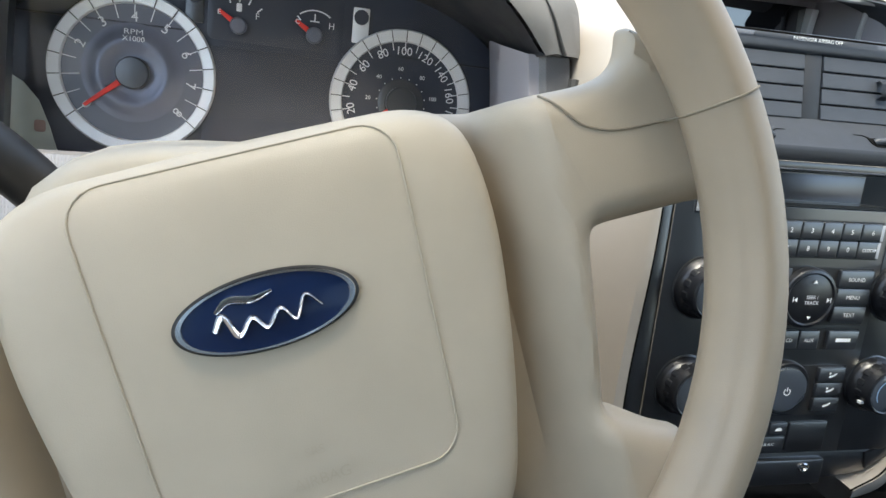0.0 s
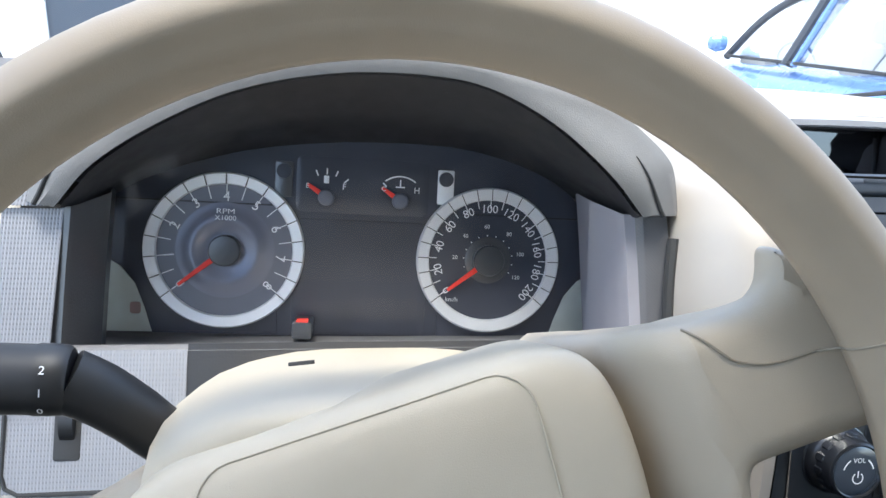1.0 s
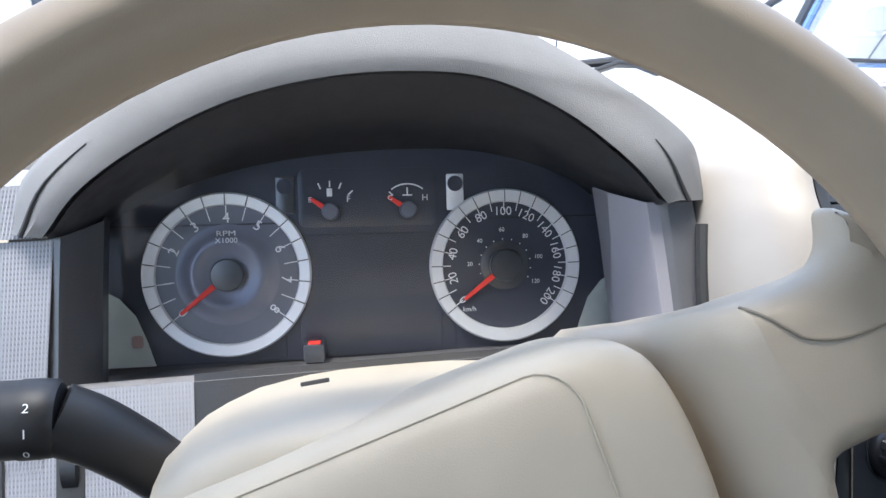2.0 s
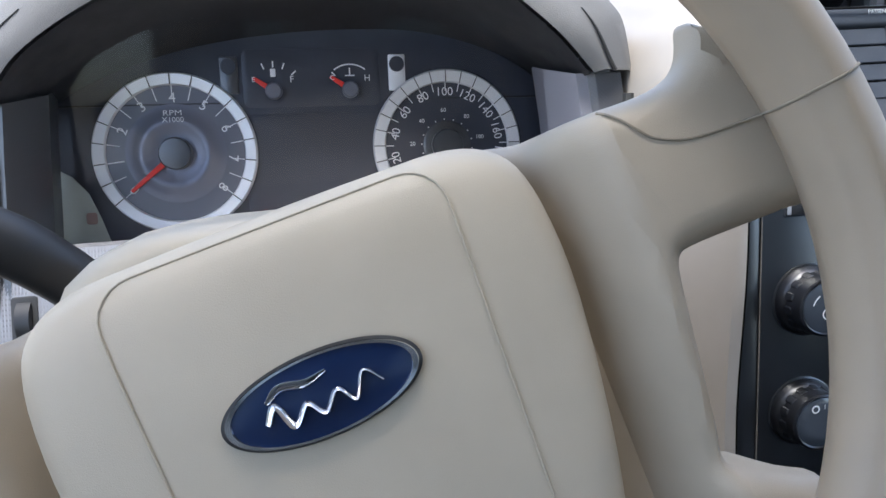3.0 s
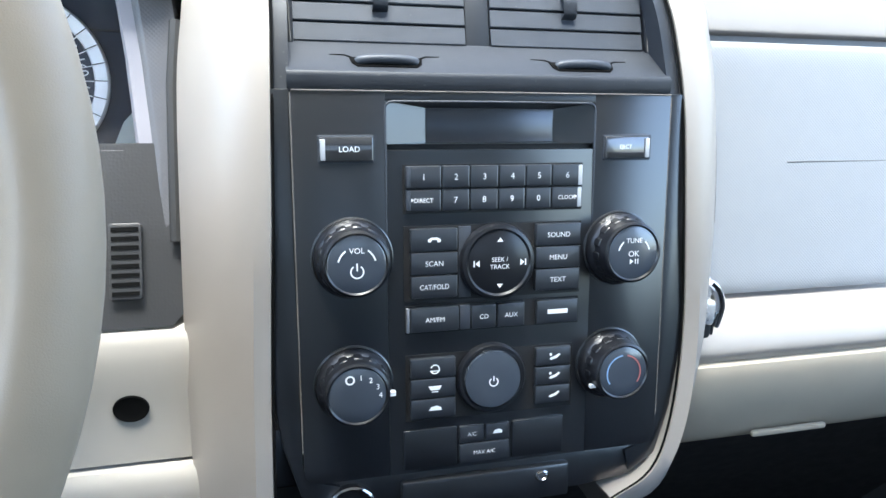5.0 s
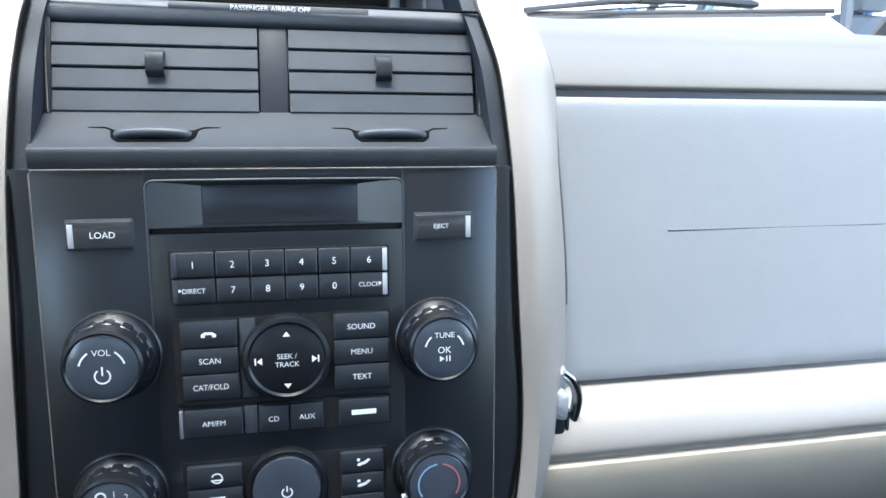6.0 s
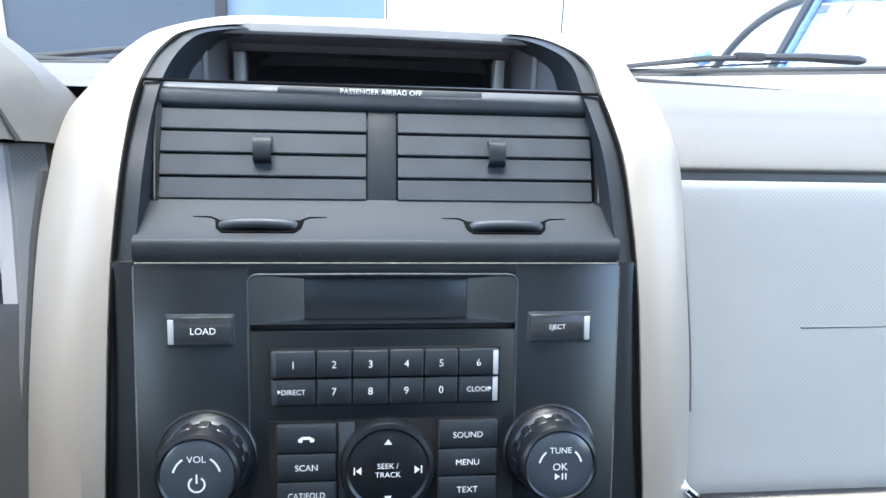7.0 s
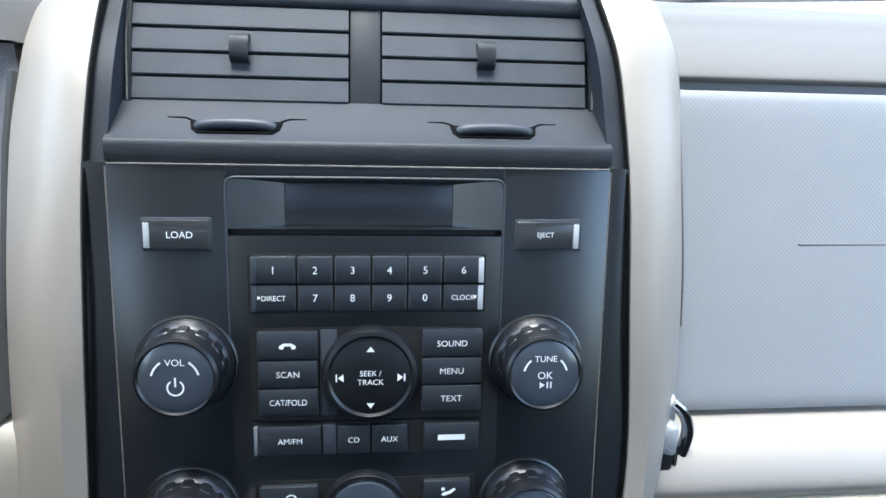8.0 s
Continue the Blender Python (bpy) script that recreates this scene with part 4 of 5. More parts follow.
def vents():
    m = slab((0, 0.0305, 1.1417), 20)
    for s in (-1, 1):
        th = thing("air_vent", "dark grey slatted air vent with an adjuster tab", "air vent", m, group="centre air vents")
        x0, x1 = (-109, -8.8) if s < 0 else (6.5, 107.5)
        part("well", box(x0 * MM, 0, -30 * MM, x1 * MM, 47 * MM, -12 * MM), RUBBER, th)
        for i in range(4):
            yb = 0.6 + 11.5 * i
            prof = [(-12 * MM, (yb + 9.6) * MM), (-2 * MM, (yb + 10.8) * MM), (-0.3 * MM, (yb + 10.8) * MM), (0.1 * MM, (yb + 10.4) * MM), (0.9 * MM, (yb + 0.7) * MM), (0.5 * MM, (yb + 0.1) * MM), (-1.4 * MM, yb * MM), (-12 * MM, (yb - 0.6) * MM)]
            bm = bmesh.new()
            skin(bm, [[((x0 + 0.4) * MM, y, z) for z, y in prof], [((x1 - 0.4) * MM, y, z) for z, y in prof]], True, True, True)
            part("slat", bm, GREY, th, sharp=22)
        xc = -59.6 if s < 0 else 57
        tab = smooth([(0, 31.5, 0), (0, 31.0, 4.4), (0, 26, 5.8), (0, 20, 4.6), (0, 18.4, 0)], 4)
        bm = bmesh.new()
        skin(bm, [[((xc + dx) * MM, p.y * MM, p.z * MM) for p in tab] for dx in (-4.4, -3.4, 3.4, 4.4)], False, False, False)
        bmesh.ops.solidify(bm, geom=bm.faces[:], thickness=0.0012)
        part("tab", bm, GREY, th, "ribbed adjuster tab")
    th = thing("vent_surround", "dark grey frame and round top bar of the vents", "vent trim", m)
    part("divider", box(-8.6 * MM, -1 * MM, -20 * MM, 6.3 * MM, 47 * MM, -0.4 * MM, 0.001), SILL, th)
    prof = smooth([(0, 46.4, -4), (0, 47.0, 0.6), (0, 50, 2.4), (0, 55, 2.2), (0, 60, -1), (0, 62.5, -8), (0, 62, -20), (0, 58, -45)], 4)
    bar_ = part("top_bar", grid([[(x * MM, p.y * MM, p.z * MM) for x in (-110, -60, 0, 60, 109)] for p in prof]), GREY, th)
    lettering("PASSENGER AIRBAG OFF", -1.5 * MM, 55.4 * MM, 3.3 * MM, 2.6 * MM, bar_, width=41 * MM)
    part("lamp_window", plate(rounded(-53 * MM, 53.0 * MM, 50 * MM, 58.0 * MM, 2 * MM), 0, 2.45 * MM, 0.15 * MM), GREY, bar_)
    for s in (-1, 1):
        part("end_cap", plate([((-1 if s < 0 else 1) * x * MM, y * MM) for x, y in ((108.5, -1), (112, -1), (113, 30), (111.5, 62), (108.5, 62))], -30 * MM, 1.5 * MM, 1 * MM), BLACK, th)
        part("dust_line", tube([(s * 110.2 * MM, 0.0, 1.5 * MM), (s * 111.0 * MM, 28 * MM, 1.5 * MM), (s * 110.0 * MM, 58 * MM, 1.5 * MM)], 0.0004, 6), DUST, th, "dusty gap line")


vents()


def display():
    th = thing("display", "dark recessed display under the arch's hood", "display")
    # lip of the hood, a slim beam with a rolled lower edge
    top = smooth([(-0.1085, 0.094, 1.2262), (-0.1000, 0.098, 1.2284), (-0.0799, 0.100, 1.2293), (-0.0424, 0.102, 1.2297), (-0.0105, 0.103, 1.2297), (0.0383, 0.102, 1.2292), (0.0717, 0.100, 1.2286), (0.0960, 0.098, 1.2282), (0.1040, 0.094, 1.2258)], 3)
    drop = lambda p, dy, dz: [Vector((q.x, q.y + dy, q.z + dz)) for q in p]
    part("hood_lip", grid([drop(top, 0.03, 0.0015), drop(top, 0.004, 0.0012), drop(top, 0.0, 0.0), drop(top, 0.0, -0.0042), drop(top, 0.0018, -0.0056), drop(top, 0.012, -0.0046), drop(top, 0.030, -0.0022)]), LIP, th, "grey hood lip over the screen", 40)
    # side wings between the arch and the recess
    for s in (-1, 1):
        edge = [(0.1215, 0.034, 1.181), (0.1180, 0.048, 1.2010), (0.1120, 0.064, 1.2150), (0.1075, 0.085, 1.2235), (0.1060, 0.094, 1.2255)] if s < 0 else [(0.1175, 0.026, 1.175), (0.1140, 0.040, 1.1940), (0.1085, 0.056, 1.2120), (0.1035, 0.080, 1.2225), (0.1010, 0.094, 1.2252)]
        inner = [(0.1040 if s < 0 else 0.0950, 0.120, z) for z in (1.176, 1.190, 1.204, 1.214, 1.2225)]
        rows = [[(s * (x0 + (x1 - x0) * f), y0 + (y1 - y0) * f + 0.008 * f * (1 - f), z0 + (z1 - z0) * f) for (x0, y0, z0), (x1, y1, z1) in zip(edge, inner)] for f in (0.0, 0.3, 0.6, 0.9, 1.0)]
        part("side_wing", grid(rows), PALEBEZEL, th, "grey side wing of the recess")
        # light grey tube draws the highlight along the wing's corner
        part("wing_highlight", tube([(s * (x - 0.0006), y - 0.001, z) for x, y, z in inner], 0.0022, 8), LIP, th)
    # recess behind the wings, closing on the screen
    o = [(-0.1035, 0.120, 1.176), (0.0945, 0.120, 1.176), (0.0975, 0.120, 1.2265), (-0.1060, 0.120, 1.2265)]
    b = [(-0.098, 0.172, 1.180), (0.089, 0.172, 1.180), (0.089, 0.174, 1.2215), (-0.098, 0.174, 1.2215)]
    bm = bmesh.new()
    skin(bm, [o, [tuple(Vector(p).lerp(Vector(q), 0.5)) for p, q in zip(o, b)], b], True, False, True)
    part("recess", bm, PALEBEZEL, th, "dark recess walls")
    bm = bmesh.new()
    vs = [bm.verts.new(p) for p in ((-0.088, 0.1655, 1.181), (0.077, 0.1655, 1.181), (0.077, 0.1696, 1.2165), (-0.088, 0.1696, 1.2165))]
    bm.faces.new(vs)
    part("screen", bm, SCREEN, th, "glossy black screen", 10)
    for x in (-0.0910, 0.0800):
        part("side_post", box(x - 0.0034, 0.160, 1.178, x + 0.0034, 0.1715, 1.2155, 0.001), SILVER, th)


display()


# ---- instrument cluster ----
CLUSTER = slab((-0.378, 0.1386, 1.113), 12, -1.75)


def on_circle(cx, cy, r, a):
    return cx + r * math.cos(radians(a)), cy + r * math.sin(radians(a))


def gauge(parent, cx, cy, ro, ri, hub, name, label, mat):
    g = part(name, lathe([(ro * MM, -4 * MM), (ro * MM, 1.0 * MM), ((ro - 1.2) * MM, 2.6 * MM), ((ri + 0.8) * MM, 1.8 * MM), (ri * MM, 0.6 * MM), (ri * MM, -4 * MM)], 72, (cx * MM, cy * MM), cap=False), SILVER, parent, label)
    part("face", lathe([(ri * MM, -1.6 * MM), (30 * MM, -1.6 * MM), (1 * MM, -1.6 * MM)], 64, (cx * MM, cy * MM)), mat, g)
    return g


def ticks(parent, cx, cy, angles, r0, r1, w, z, mat=None, name="ticks"):
    bm = bmesh.new()
    for a in angles:
        x, y = on_circle(cx, cy, (r0 + r1) / 2, a)
        r = bmesh.ops.create_grid(bm, x_segments=1, y_segments=1, size=0.5)
        bmesh.ops.transform(bm, matrix=Matrix.Translation((x * MM, y * MM, z * MM)) @ Matrix.Rotation(radians(a), 4, "Z") @ Matrix.Diagonal(((r1 - r0) * MM, w * MM, 1, 1)), verts=r["verts"])
    return part(name, bm, mat or WHITE, parent)


def needle(parent, cx, cy, a, length, hub, tail=5, hub_mat=None):
    c, s = math.cos(radians(a)), math.sin(radians(a))
    pts = [(hub - 3, 2.1), (length, 1.2), (length, -1.2), (hub - 3, -2.1)]
    q = [((cx + c * u - s * v) * MM, (cy + s * u + c * v) * MM) for u, v in pts]
    n = part("needle", plate(q, 1.2 * MM, 2.6 * MM, 0.4 * MM), RED, parent, "red needle")
    part("hub_cap", lathe([(hub * MM, -1 * MM), (hub * MM, 4.2 * MM), ((hub - 1) * MM, 5.4 * MM), (hub * 0.4 * MM, 5.8 * MM)], 32, (cx * MM, cy * MM)), hub_mat or BUTTON, n)
    return n


def sorted_box(xa, ya, xb, yb, za, zb):
    """Corners in millimetres, put in rising order, in metres."""
    return min(xa, xb) * MM, ya * MM, za * MM, max(xa, xb) * MM, yb * MM, zb * MM


def cluster():
    th = thing("instrument_cluster", "black instrument cluster with two silver-ringed dials", "instrument cluster", CLUSTER)
    # back face, arched on top
    o = [(-188, -62), (188, -62), (186, 10)] + [(186 * math.cos(radians(a)), 10 + 86 * math.sin(radians(a))) for a in range(10, 171, 10)] + [(-186, 10)]
    part("face_panel", plate([(x * MM, y * MM) for x, y in o], -12 * MM, -3 * MM, 0.5 * MM), DIAL, th)
    part("centre_panel", plate([(x * MM, y * MM) for x, y in rounded(-50, -60, 50, 26, 6)], -4 * MM, -2.0 * MM, 0.5 * MM), DIAL, th)
    # raised lower fields beside the dials and the gauges' own field between them
    for k in (-1, 1):
        pts = [(k * 181, -60), (k * 60, -60), (k * 60, 34), (k * 176, 34), (k * 181, 24)]
        part("lower_field", plate([(x * MM, y * MM) for x, y in pts], -4 * MM, -2.2 * MM, 0.5 * MM), DIAL, th)
        # black strip stands in for the shadow line along the field's ledge
        part("field_shadow_line", box(*sorted_box(k * 60, 34.0, k * 176, 35.2, -3.4, -1.6)), HOODIN, th)
    part("gauge_field", plate([(x * MM, y * MM) for x, y in rounded(-49, 31, 49, 72, 5)], -4 * MM, -2.7 * MM, 0.2 * MM), DIAL, th)
    # tachometer
    cx, cy = -98.0, 0.0
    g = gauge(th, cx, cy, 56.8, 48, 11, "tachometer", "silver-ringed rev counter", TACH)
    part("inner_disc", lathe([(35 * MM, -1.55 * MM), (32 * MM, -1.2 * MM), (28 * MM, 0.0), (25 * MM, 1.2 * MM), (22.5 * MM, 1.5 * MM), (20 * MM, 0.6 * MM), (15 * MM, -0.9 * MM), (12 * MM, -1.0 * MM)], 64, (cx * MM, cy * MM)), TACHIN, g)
    ang = [219 - 258 * k / 16 for k in range(17)]
    ticks(g, cx, cy, ang, 38.5, 48, 0.7, -1.2)
    ticks(g, cx, cy, ang, 48.2, 56.0, 0.7, 2.9, DARK, "ring_lines")
    for k in range(9):
        a = 219 - 258 * k / 8
        x, y = on_circle(cx, cy, 39.5, a)
        lettering(str(k), x * MM, y * MM, -1.0 * MM, 7.0 * MM, g, rot=a - 90)
    lettering("RPM", cx * MM, 28.6 * MM, 1.7 * MM, 3.6 * MM, g, width=12.5 * MM)
    lettering("X1000", cx * MM, 23.8 * MM, 1.9 * MM, 3.6 * MM, g, width=15 * MM)
    needle(g, cx, cy, 219, 41, 11.5)
    # speedometer
    cx = 97.5
    g = gauge(th, cx, cy, 55.6, 46, 12, "speedometer", "silver-ringed speedometer", DIAL)
    part("inner_disc", lathe([(18 * MM, -1.3 * MM), (16 * MM, -0.6 * MM), (10 * MM, -0.4 * MM)], 48, (cx * MM, cy * MM)), BUTTON, g)
    ang = [217.5 - 255 * k / 20 for k in range(21)]
    ticks(g, cx, cy, ang, 40.0, 46, 0.7, -1.2)
    ticks(g, cx, cy, ang, 46.2, 54.6, 0.6, 2.9, DARK, "ring_lines")
    for k in range(11):
        a = 217.5 - 255 * k / 10
        x, y = on_circle(cx, cy, 39.5, a)
        lettering(str(20 * k), x * MM, y * MM, -1.0 * MM, 6.2 * MM, g, rot=a - 90)
    for k in range(1, 7):
        a = 217.5 - 255 * k * 20 / 124.3
        x, y = on_circle(cx, cy, 26, a)
        lettering(str(20 * k), x * MM, y * MM, -1.0 * MM, 3.0 * MM, g)
    ticks(g, cx, cy, [217.5 - 255 * k * 10 / 124.3 for k in range(1, 13)], 18.6, 19.6, 0.8, -1.1)
    lettering("km/h", (cx - 27) * MM, -31 * MM, -1.0 * MM, 3.4 * MM, g)
    needle(g, cx, cy, 217.5, 39, 12)
    # fuel and temperature
    for x0, marks in ((-27, "fuel"), (27.5, "temp")):
        s = part(marks + "_gauge", lathe([(19 * MM, -2.9 * MM), (3 * MM, -2.6 * MM)], 40, (x0 * MM, 42 * MM)), DIAL, th)
        needle(s, x0, 42, 146, 17, 6.0, hub_mat=TACH)
        if marks == "fuel":
            ticks(s, x0, 42, [112, 90, 68, 42], 17, 21.5, 1.0, -1.6)
            lettering("E", (x0 - 13.6) * MM, 50.2 * MM, 2.9 * MM, 3.4 * MM, s)
            lettering("F", (x0 + 13) * MM, 50.6 * MM, -1.6 * MM, 4.4 * MM, s)
            b = part("pump_symbol", plate(rounded((x0 - 2.2) * MM, 52.5 * MM, (x0 + 1.6) * MM, 58.2 * MM, 0.6 * MM), -2.6 * MM, -1.6 * MM, 0.2 * MM), WHITE, s)
        else:
            arc_marks(s, x0, 42, -1.6, 18.4, 52, 128, 1.0, 14)
            ticks(s, x0, 42, [135], 14.5, 18.4, 1.0, -1.6)
            lettering("C", (x0 - 12.6) * MM, 50.6 * MM, 2.9 * MM, 3.4 * MM, s)
            lettering("H", (x0 + 12.6) * MM, 50.6 * MM, -1.6 * MM, 4.4 * MM, s)
            bar(x0 * MM, 55.4 * MM, -1.6 * MM, 1.0 * MM, 5 * MM, s, name="symbol")
            bar(x0 * MM, 52.4 * MM, -1.6 * MM, 7 * MM, 0.9 * MM, s, name="symbol")
    for x, mat in ((-58, BUTTON), (62, SILVER)):
        b = part("lamp_plate", plate([(q[0] * MM, q[1] * MM) for q in rounded(x - 6.2, 41, x + 6.2, 67, 1.0)], -3.2 * MM, -1.4 * MM, 0.3 * MM), mat, th)
        part("lamp_disc", lathe([(5.6 * MM, -1.6 * MM), (5.4 * MM, 0.2 * MM), (2 * MM, 0.3 * MM)], 28, (x * MM, 60 * MM)), DIAL, b)
    for k in (-1, 1):
        pts = [(k * 184, -6), (k * 170, -14), (k * 160, -26), (k * 153, -44), (k * 148, -61), (k * 187, -61)]
        part("pale_corner", plate([(x * MM, y * MM) for x, y in pts], -5 * MM, -1.2 * MM, 0.3 * MM), PALE, th, "pale frosted corner")
    part("warning_lamp", plate([(q[0] * MM, q[1] * MM) for q in rounded(-163, -48, -155.5, -39.5, 2)], -3 * MM, -0.6 * MM, 0.4 * MM), LAMP, th, "unlit pale red warning lamp")
    stalk_ = part("trip_knob", plate(rounded(-47 * MM, -59 * MM, -33 * MM, -47 * MM, 1.6 * MM), -4 * MM, 26 * MM, 1.2 * MM), BUTTON, th, "black trip reset knob")
    part("red_mark", box(-44 * MM, -47.4 * MM, 12 * MM, -36 * MM, -46.4 * MM, 24 * MM), RED, stalk_)
    lens = part("lens", grid([[(x * MM, y * MM, z * MM) for x in (-186, -90, 0, 90, 186)] for y, z in ((-64, 10), (0, 22), (84, 36))]), LENS, th, "clear cluster lens")
    lens.visible_shadow = False
    return th


cluster()


def hood_arc(n=6):
    """The line of the cluster hood's lip, leaning away with its height."""
    pts = [(-0.557, 0.06, 1.1649), (-0.5333, 0.06, 1.1913), (-0.497, 0.0702, 1.2154), (-0.4528, 0.08, 1.235), (-0.3995, 0.0856, 1.2461), (-0.3462, 0.0865, 1.2481), (-0.3012, 0.0836, 1.2422), (-0.2581, 0.0734, 1.2218), (-0.2221, 0.06, 1.1922), (-0.1966, 0.06, 1.1649)]
    return smooth(pts, n)


def ribbed(x0, x1, y0, z0, y1, z1, pitch=0.0019, lean=0.0):
    """Rows of a leaning sheet with a fine staggered rib weave."""
    nx = round((x1 - x0) / pitch)
    rows = []
    nz = max(2, round(abs(z1 - z0) / (1.5 * pitch)) * 2)
    for j in range(2 * nz + 1):
        t = j / (2 * nz)
        row = []
        for i in range(4 * nx + 1):
            h = 0.0004 * (1 - math.cos(math.pi * i / 2) * (0.45 + 0.55 * math.cos(math.pi * j / 2)))
            row.append((x0 + lean * t + (x1 - x0) * i / (4 * nx), y0 + (y1 - y0) * t - h, z0 + (z1 - z0) * t))
        rows.append(row)
    return rows


def cluster_hood():
    th = thing("cluster_hood", "graphite arched hood and bezel round the instruments", "cluster hood")
    # outer shell from the lip back to the dash top
    lip = hood_arc()
    edge = [p + Vector((p.x + 0.378, 0, p.z - 1.113)).normalized() * 0.0075 + Vector((0, -0.002, 0)) for p in lip]
    pts = [(-0.5765, 0.071, 1.1655), (-0.564, 0.071, 1.1994), (-0.5184, 0.076, 1.235), (-0.4867, 0.0869, 1.2567), (-0.4353, 0.0978, 1.2786), (-0.3611, 0.1021, 1.2872), (-0.2924, 0.0963, 1.2756), (-0.2563, 0.0873, 1.2577), (-0.2190, 0.0744, 1.2330), (-0.1975, 0.072, 1.2180), (-0.1815, 0.071, 1.2045), (-0.1735, 0.071, 1.192), (-0.1665, 0.071, 1.1630)]
    rim = smooth(pts, 5)
    n = len(lip)
    def resample(path, dy=0.0, dz=0.0):
        out = []
        for i in range(n):
            f = i / (n - 1) * (len(path) - 1)
            k = min(int(f), len(path) - 2)
            out.append(path[k].lerp(path[k + 1], f - k) + Vector((0, dy, dz)))
        return out
    outer = resample(rim)
    front = [a.lerp(b, 0.3) + Vector((0, -0.001, 0.0)) for a, b in zip(edge, outer)]
    near = [a.lerp(b, 0.75) + Vector((0, -0.003, 0.001)) for a, b in zip(edge, outer)]
    part("shell", grid([lip, edge, front, near, outer, resample(rim, 0.02, -0.001), resample(rim, 0.05, -0.014), resample(rim, 0.09, -0.05)]), HOOD, th, "graphite grained shell", 50)
    for e in (0, -1):
        rim_end = [lip[e], edge[e], front[e], near[e], outer[e]]
        part("end_cap", grid([rim_end, [q + Vector((0, 0.05, 0.004)) for q in rim_end]]), HOOD, th)
    for idx in (range(n - 9, n), range(8, -1, -1)):
        path = [edge[i].lerp(outer[i], 0.46 - 0.022 * k) + Vector((0, -0.0022, 0)) for k, i in enumerate(idx)]
        part("seam", tube(path, [0.0003 + 0.0012 * i / 8 for i in range(9)], 6), DARK, th)
    # black inner tunnel, narrowing to the dials
    tun = []
    for t in (0.0, 0.5, 1.0):
        row = []
        for p in lip:
            q = Vector((-0.378 + (p.x + 0.378) * (0.985 + 0.045 * t), p.y + (0.162 - p.y) * t, 1.113 + (p.z - 1.113) * (0.99 - 0.40 * t)))
            row.append(q)
        tun.append(row)
    part("inner_tunnel", grid(tun), HOODIN, th, "black inner tunnel", 60)
    # side posts of the bezel, leaning with its face
    for s in (-1, 1):
        # plan of a post: inner wall, front edge, face, outer return
        plan = ((0.172, 0.075), (0.1737, 0.045), (0.1815, 0.006), (0.1825, 0.0045), (0.1900, 0.0035), (0.1925, 0.001), (0.1945, 0.0), (0.213, 0.001), (0.217, 0.03)) if s > 0 else ((0.1775, 0.075), (0.1725, 0.046), (0.1705, 0.042), (0.1785, 0.005), (0.1810, 0.0), (0.1875, 0.0005), (0.189, 0.03))
        rows = []
        for y0, z, k in ((0.0098, 0.986, 1.0), (0.030, 1.03, 1.0), (0.049, 1.081, 0.992), (0.061, 1.128, 0.974), (0.069, 1.1635, 0.954)):
            rows.append([(-0.385 + k * (0.007 + s * x), y0 + y, z) for x, y in plan])
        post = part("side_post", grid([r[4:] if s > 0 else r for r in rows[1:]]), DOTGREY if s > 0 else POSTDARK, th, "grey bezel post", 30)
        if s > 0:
            # light on the wall and its front strip is put into a paler grey
            part("inner_wall", grid([r[:5] for r in rows[1:]]), PALEBEZEL, post, "grey inner wall, paler to stand in for light on it", 30)
    # dark gaps round the right post and the ribbed panel
    part("post_gap", tube([(x, y0 + 0.003, z) for x, y0, z in ((-0.1772, 0.022, 1.03), (-0.1764, 0.036, 1.075), (-0.1754, 0.0485, 1.116), (-0.1722, 0.059, 1.1500))], 0.0040, 8), DARK, th)
    gap = [(-0.5865, 0.0405, 1.060), (-0.5865, 0.0215, 1.013), (-0.584, 0.0185, 1.006), (-0.577, 0.0170, 1.0025), (-0.53, 0.0170, 1.0025), (-0.485, 0.0170, 1.0025)]
    part("panel_gap", tube(gap, 0.0014, 6), DARK, th)
    # left ribbed outer strip
    rows = ribbed(-0.601, -0.567, 0.030, 1.028, 0.069, 1.162, lean=0.012)
    part("ribbed_strip", grid(rows), WEAVE, th, "ribbed silver strip")
    part("ribbed_block", grid(ribbed(-0.600, -0.5635, 0.0665, 1.1640, 0.0740, 1.1925, lean=0.006) + [[(x, 0.11, 1.197) for x, _, _ in ribbed(-0.594, -0.5575, 0, 0, 0, 0)[0]]]), WEAVE, th, "ribbed silver end block")
    rows = [[(x, y0 + 0.003, z) for x in (-0.76, -0.68, -0.590)] for y0, z in ((0.02, 1.00), (0.060, 1.095), (0.095, 1.165), (0.13, 1.188), (0.22, 1.193))]
    part("dash_end", grid(rows), BEIGE, th, "beige dashboard end")
    # sill below the dials
    prof = smooth([(0, 0.136, 1.056), (0, 0.125, 1.052), (0, 0.075, 1.066), (0, 0.058, 1.079), (0, 0.050, 1.078)], 3)
    part("sill", grid([[(x, p.y, p.z) for x in (-0.575, -0.45, -0.30, -0.205)] for p in prof]), BEZEL, th, "grey bezel sill")
    rows = ribbed(-0.586, -0.485, 0.0176, 1.003, 0.050, 1.079)
    part("ribbed_panel", grid(rows), WEAVE, th, "ribbed silver lower panel")
    rows = []
    for y0, z, r in ((0.052, 1.082, 0), (0.0305, 1.032, 0), (0.0125, 0.990, 0.001), (0.0098, 0.984, 0.006), (0.014, 0.982, 0.008)):
        rows.append([(x, y0, z) for x in (-0.485, -0.40, -0.30, -0.23, -0.164 - r - 0.12 * (1.082 - z), -0.162 - r - 0.12 * (1.082 - z))])
        rows[-1][-1] = (rows[-1][-1][0], y0 + 0.03, z)
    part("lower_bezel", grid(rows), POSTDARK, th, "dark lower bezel")
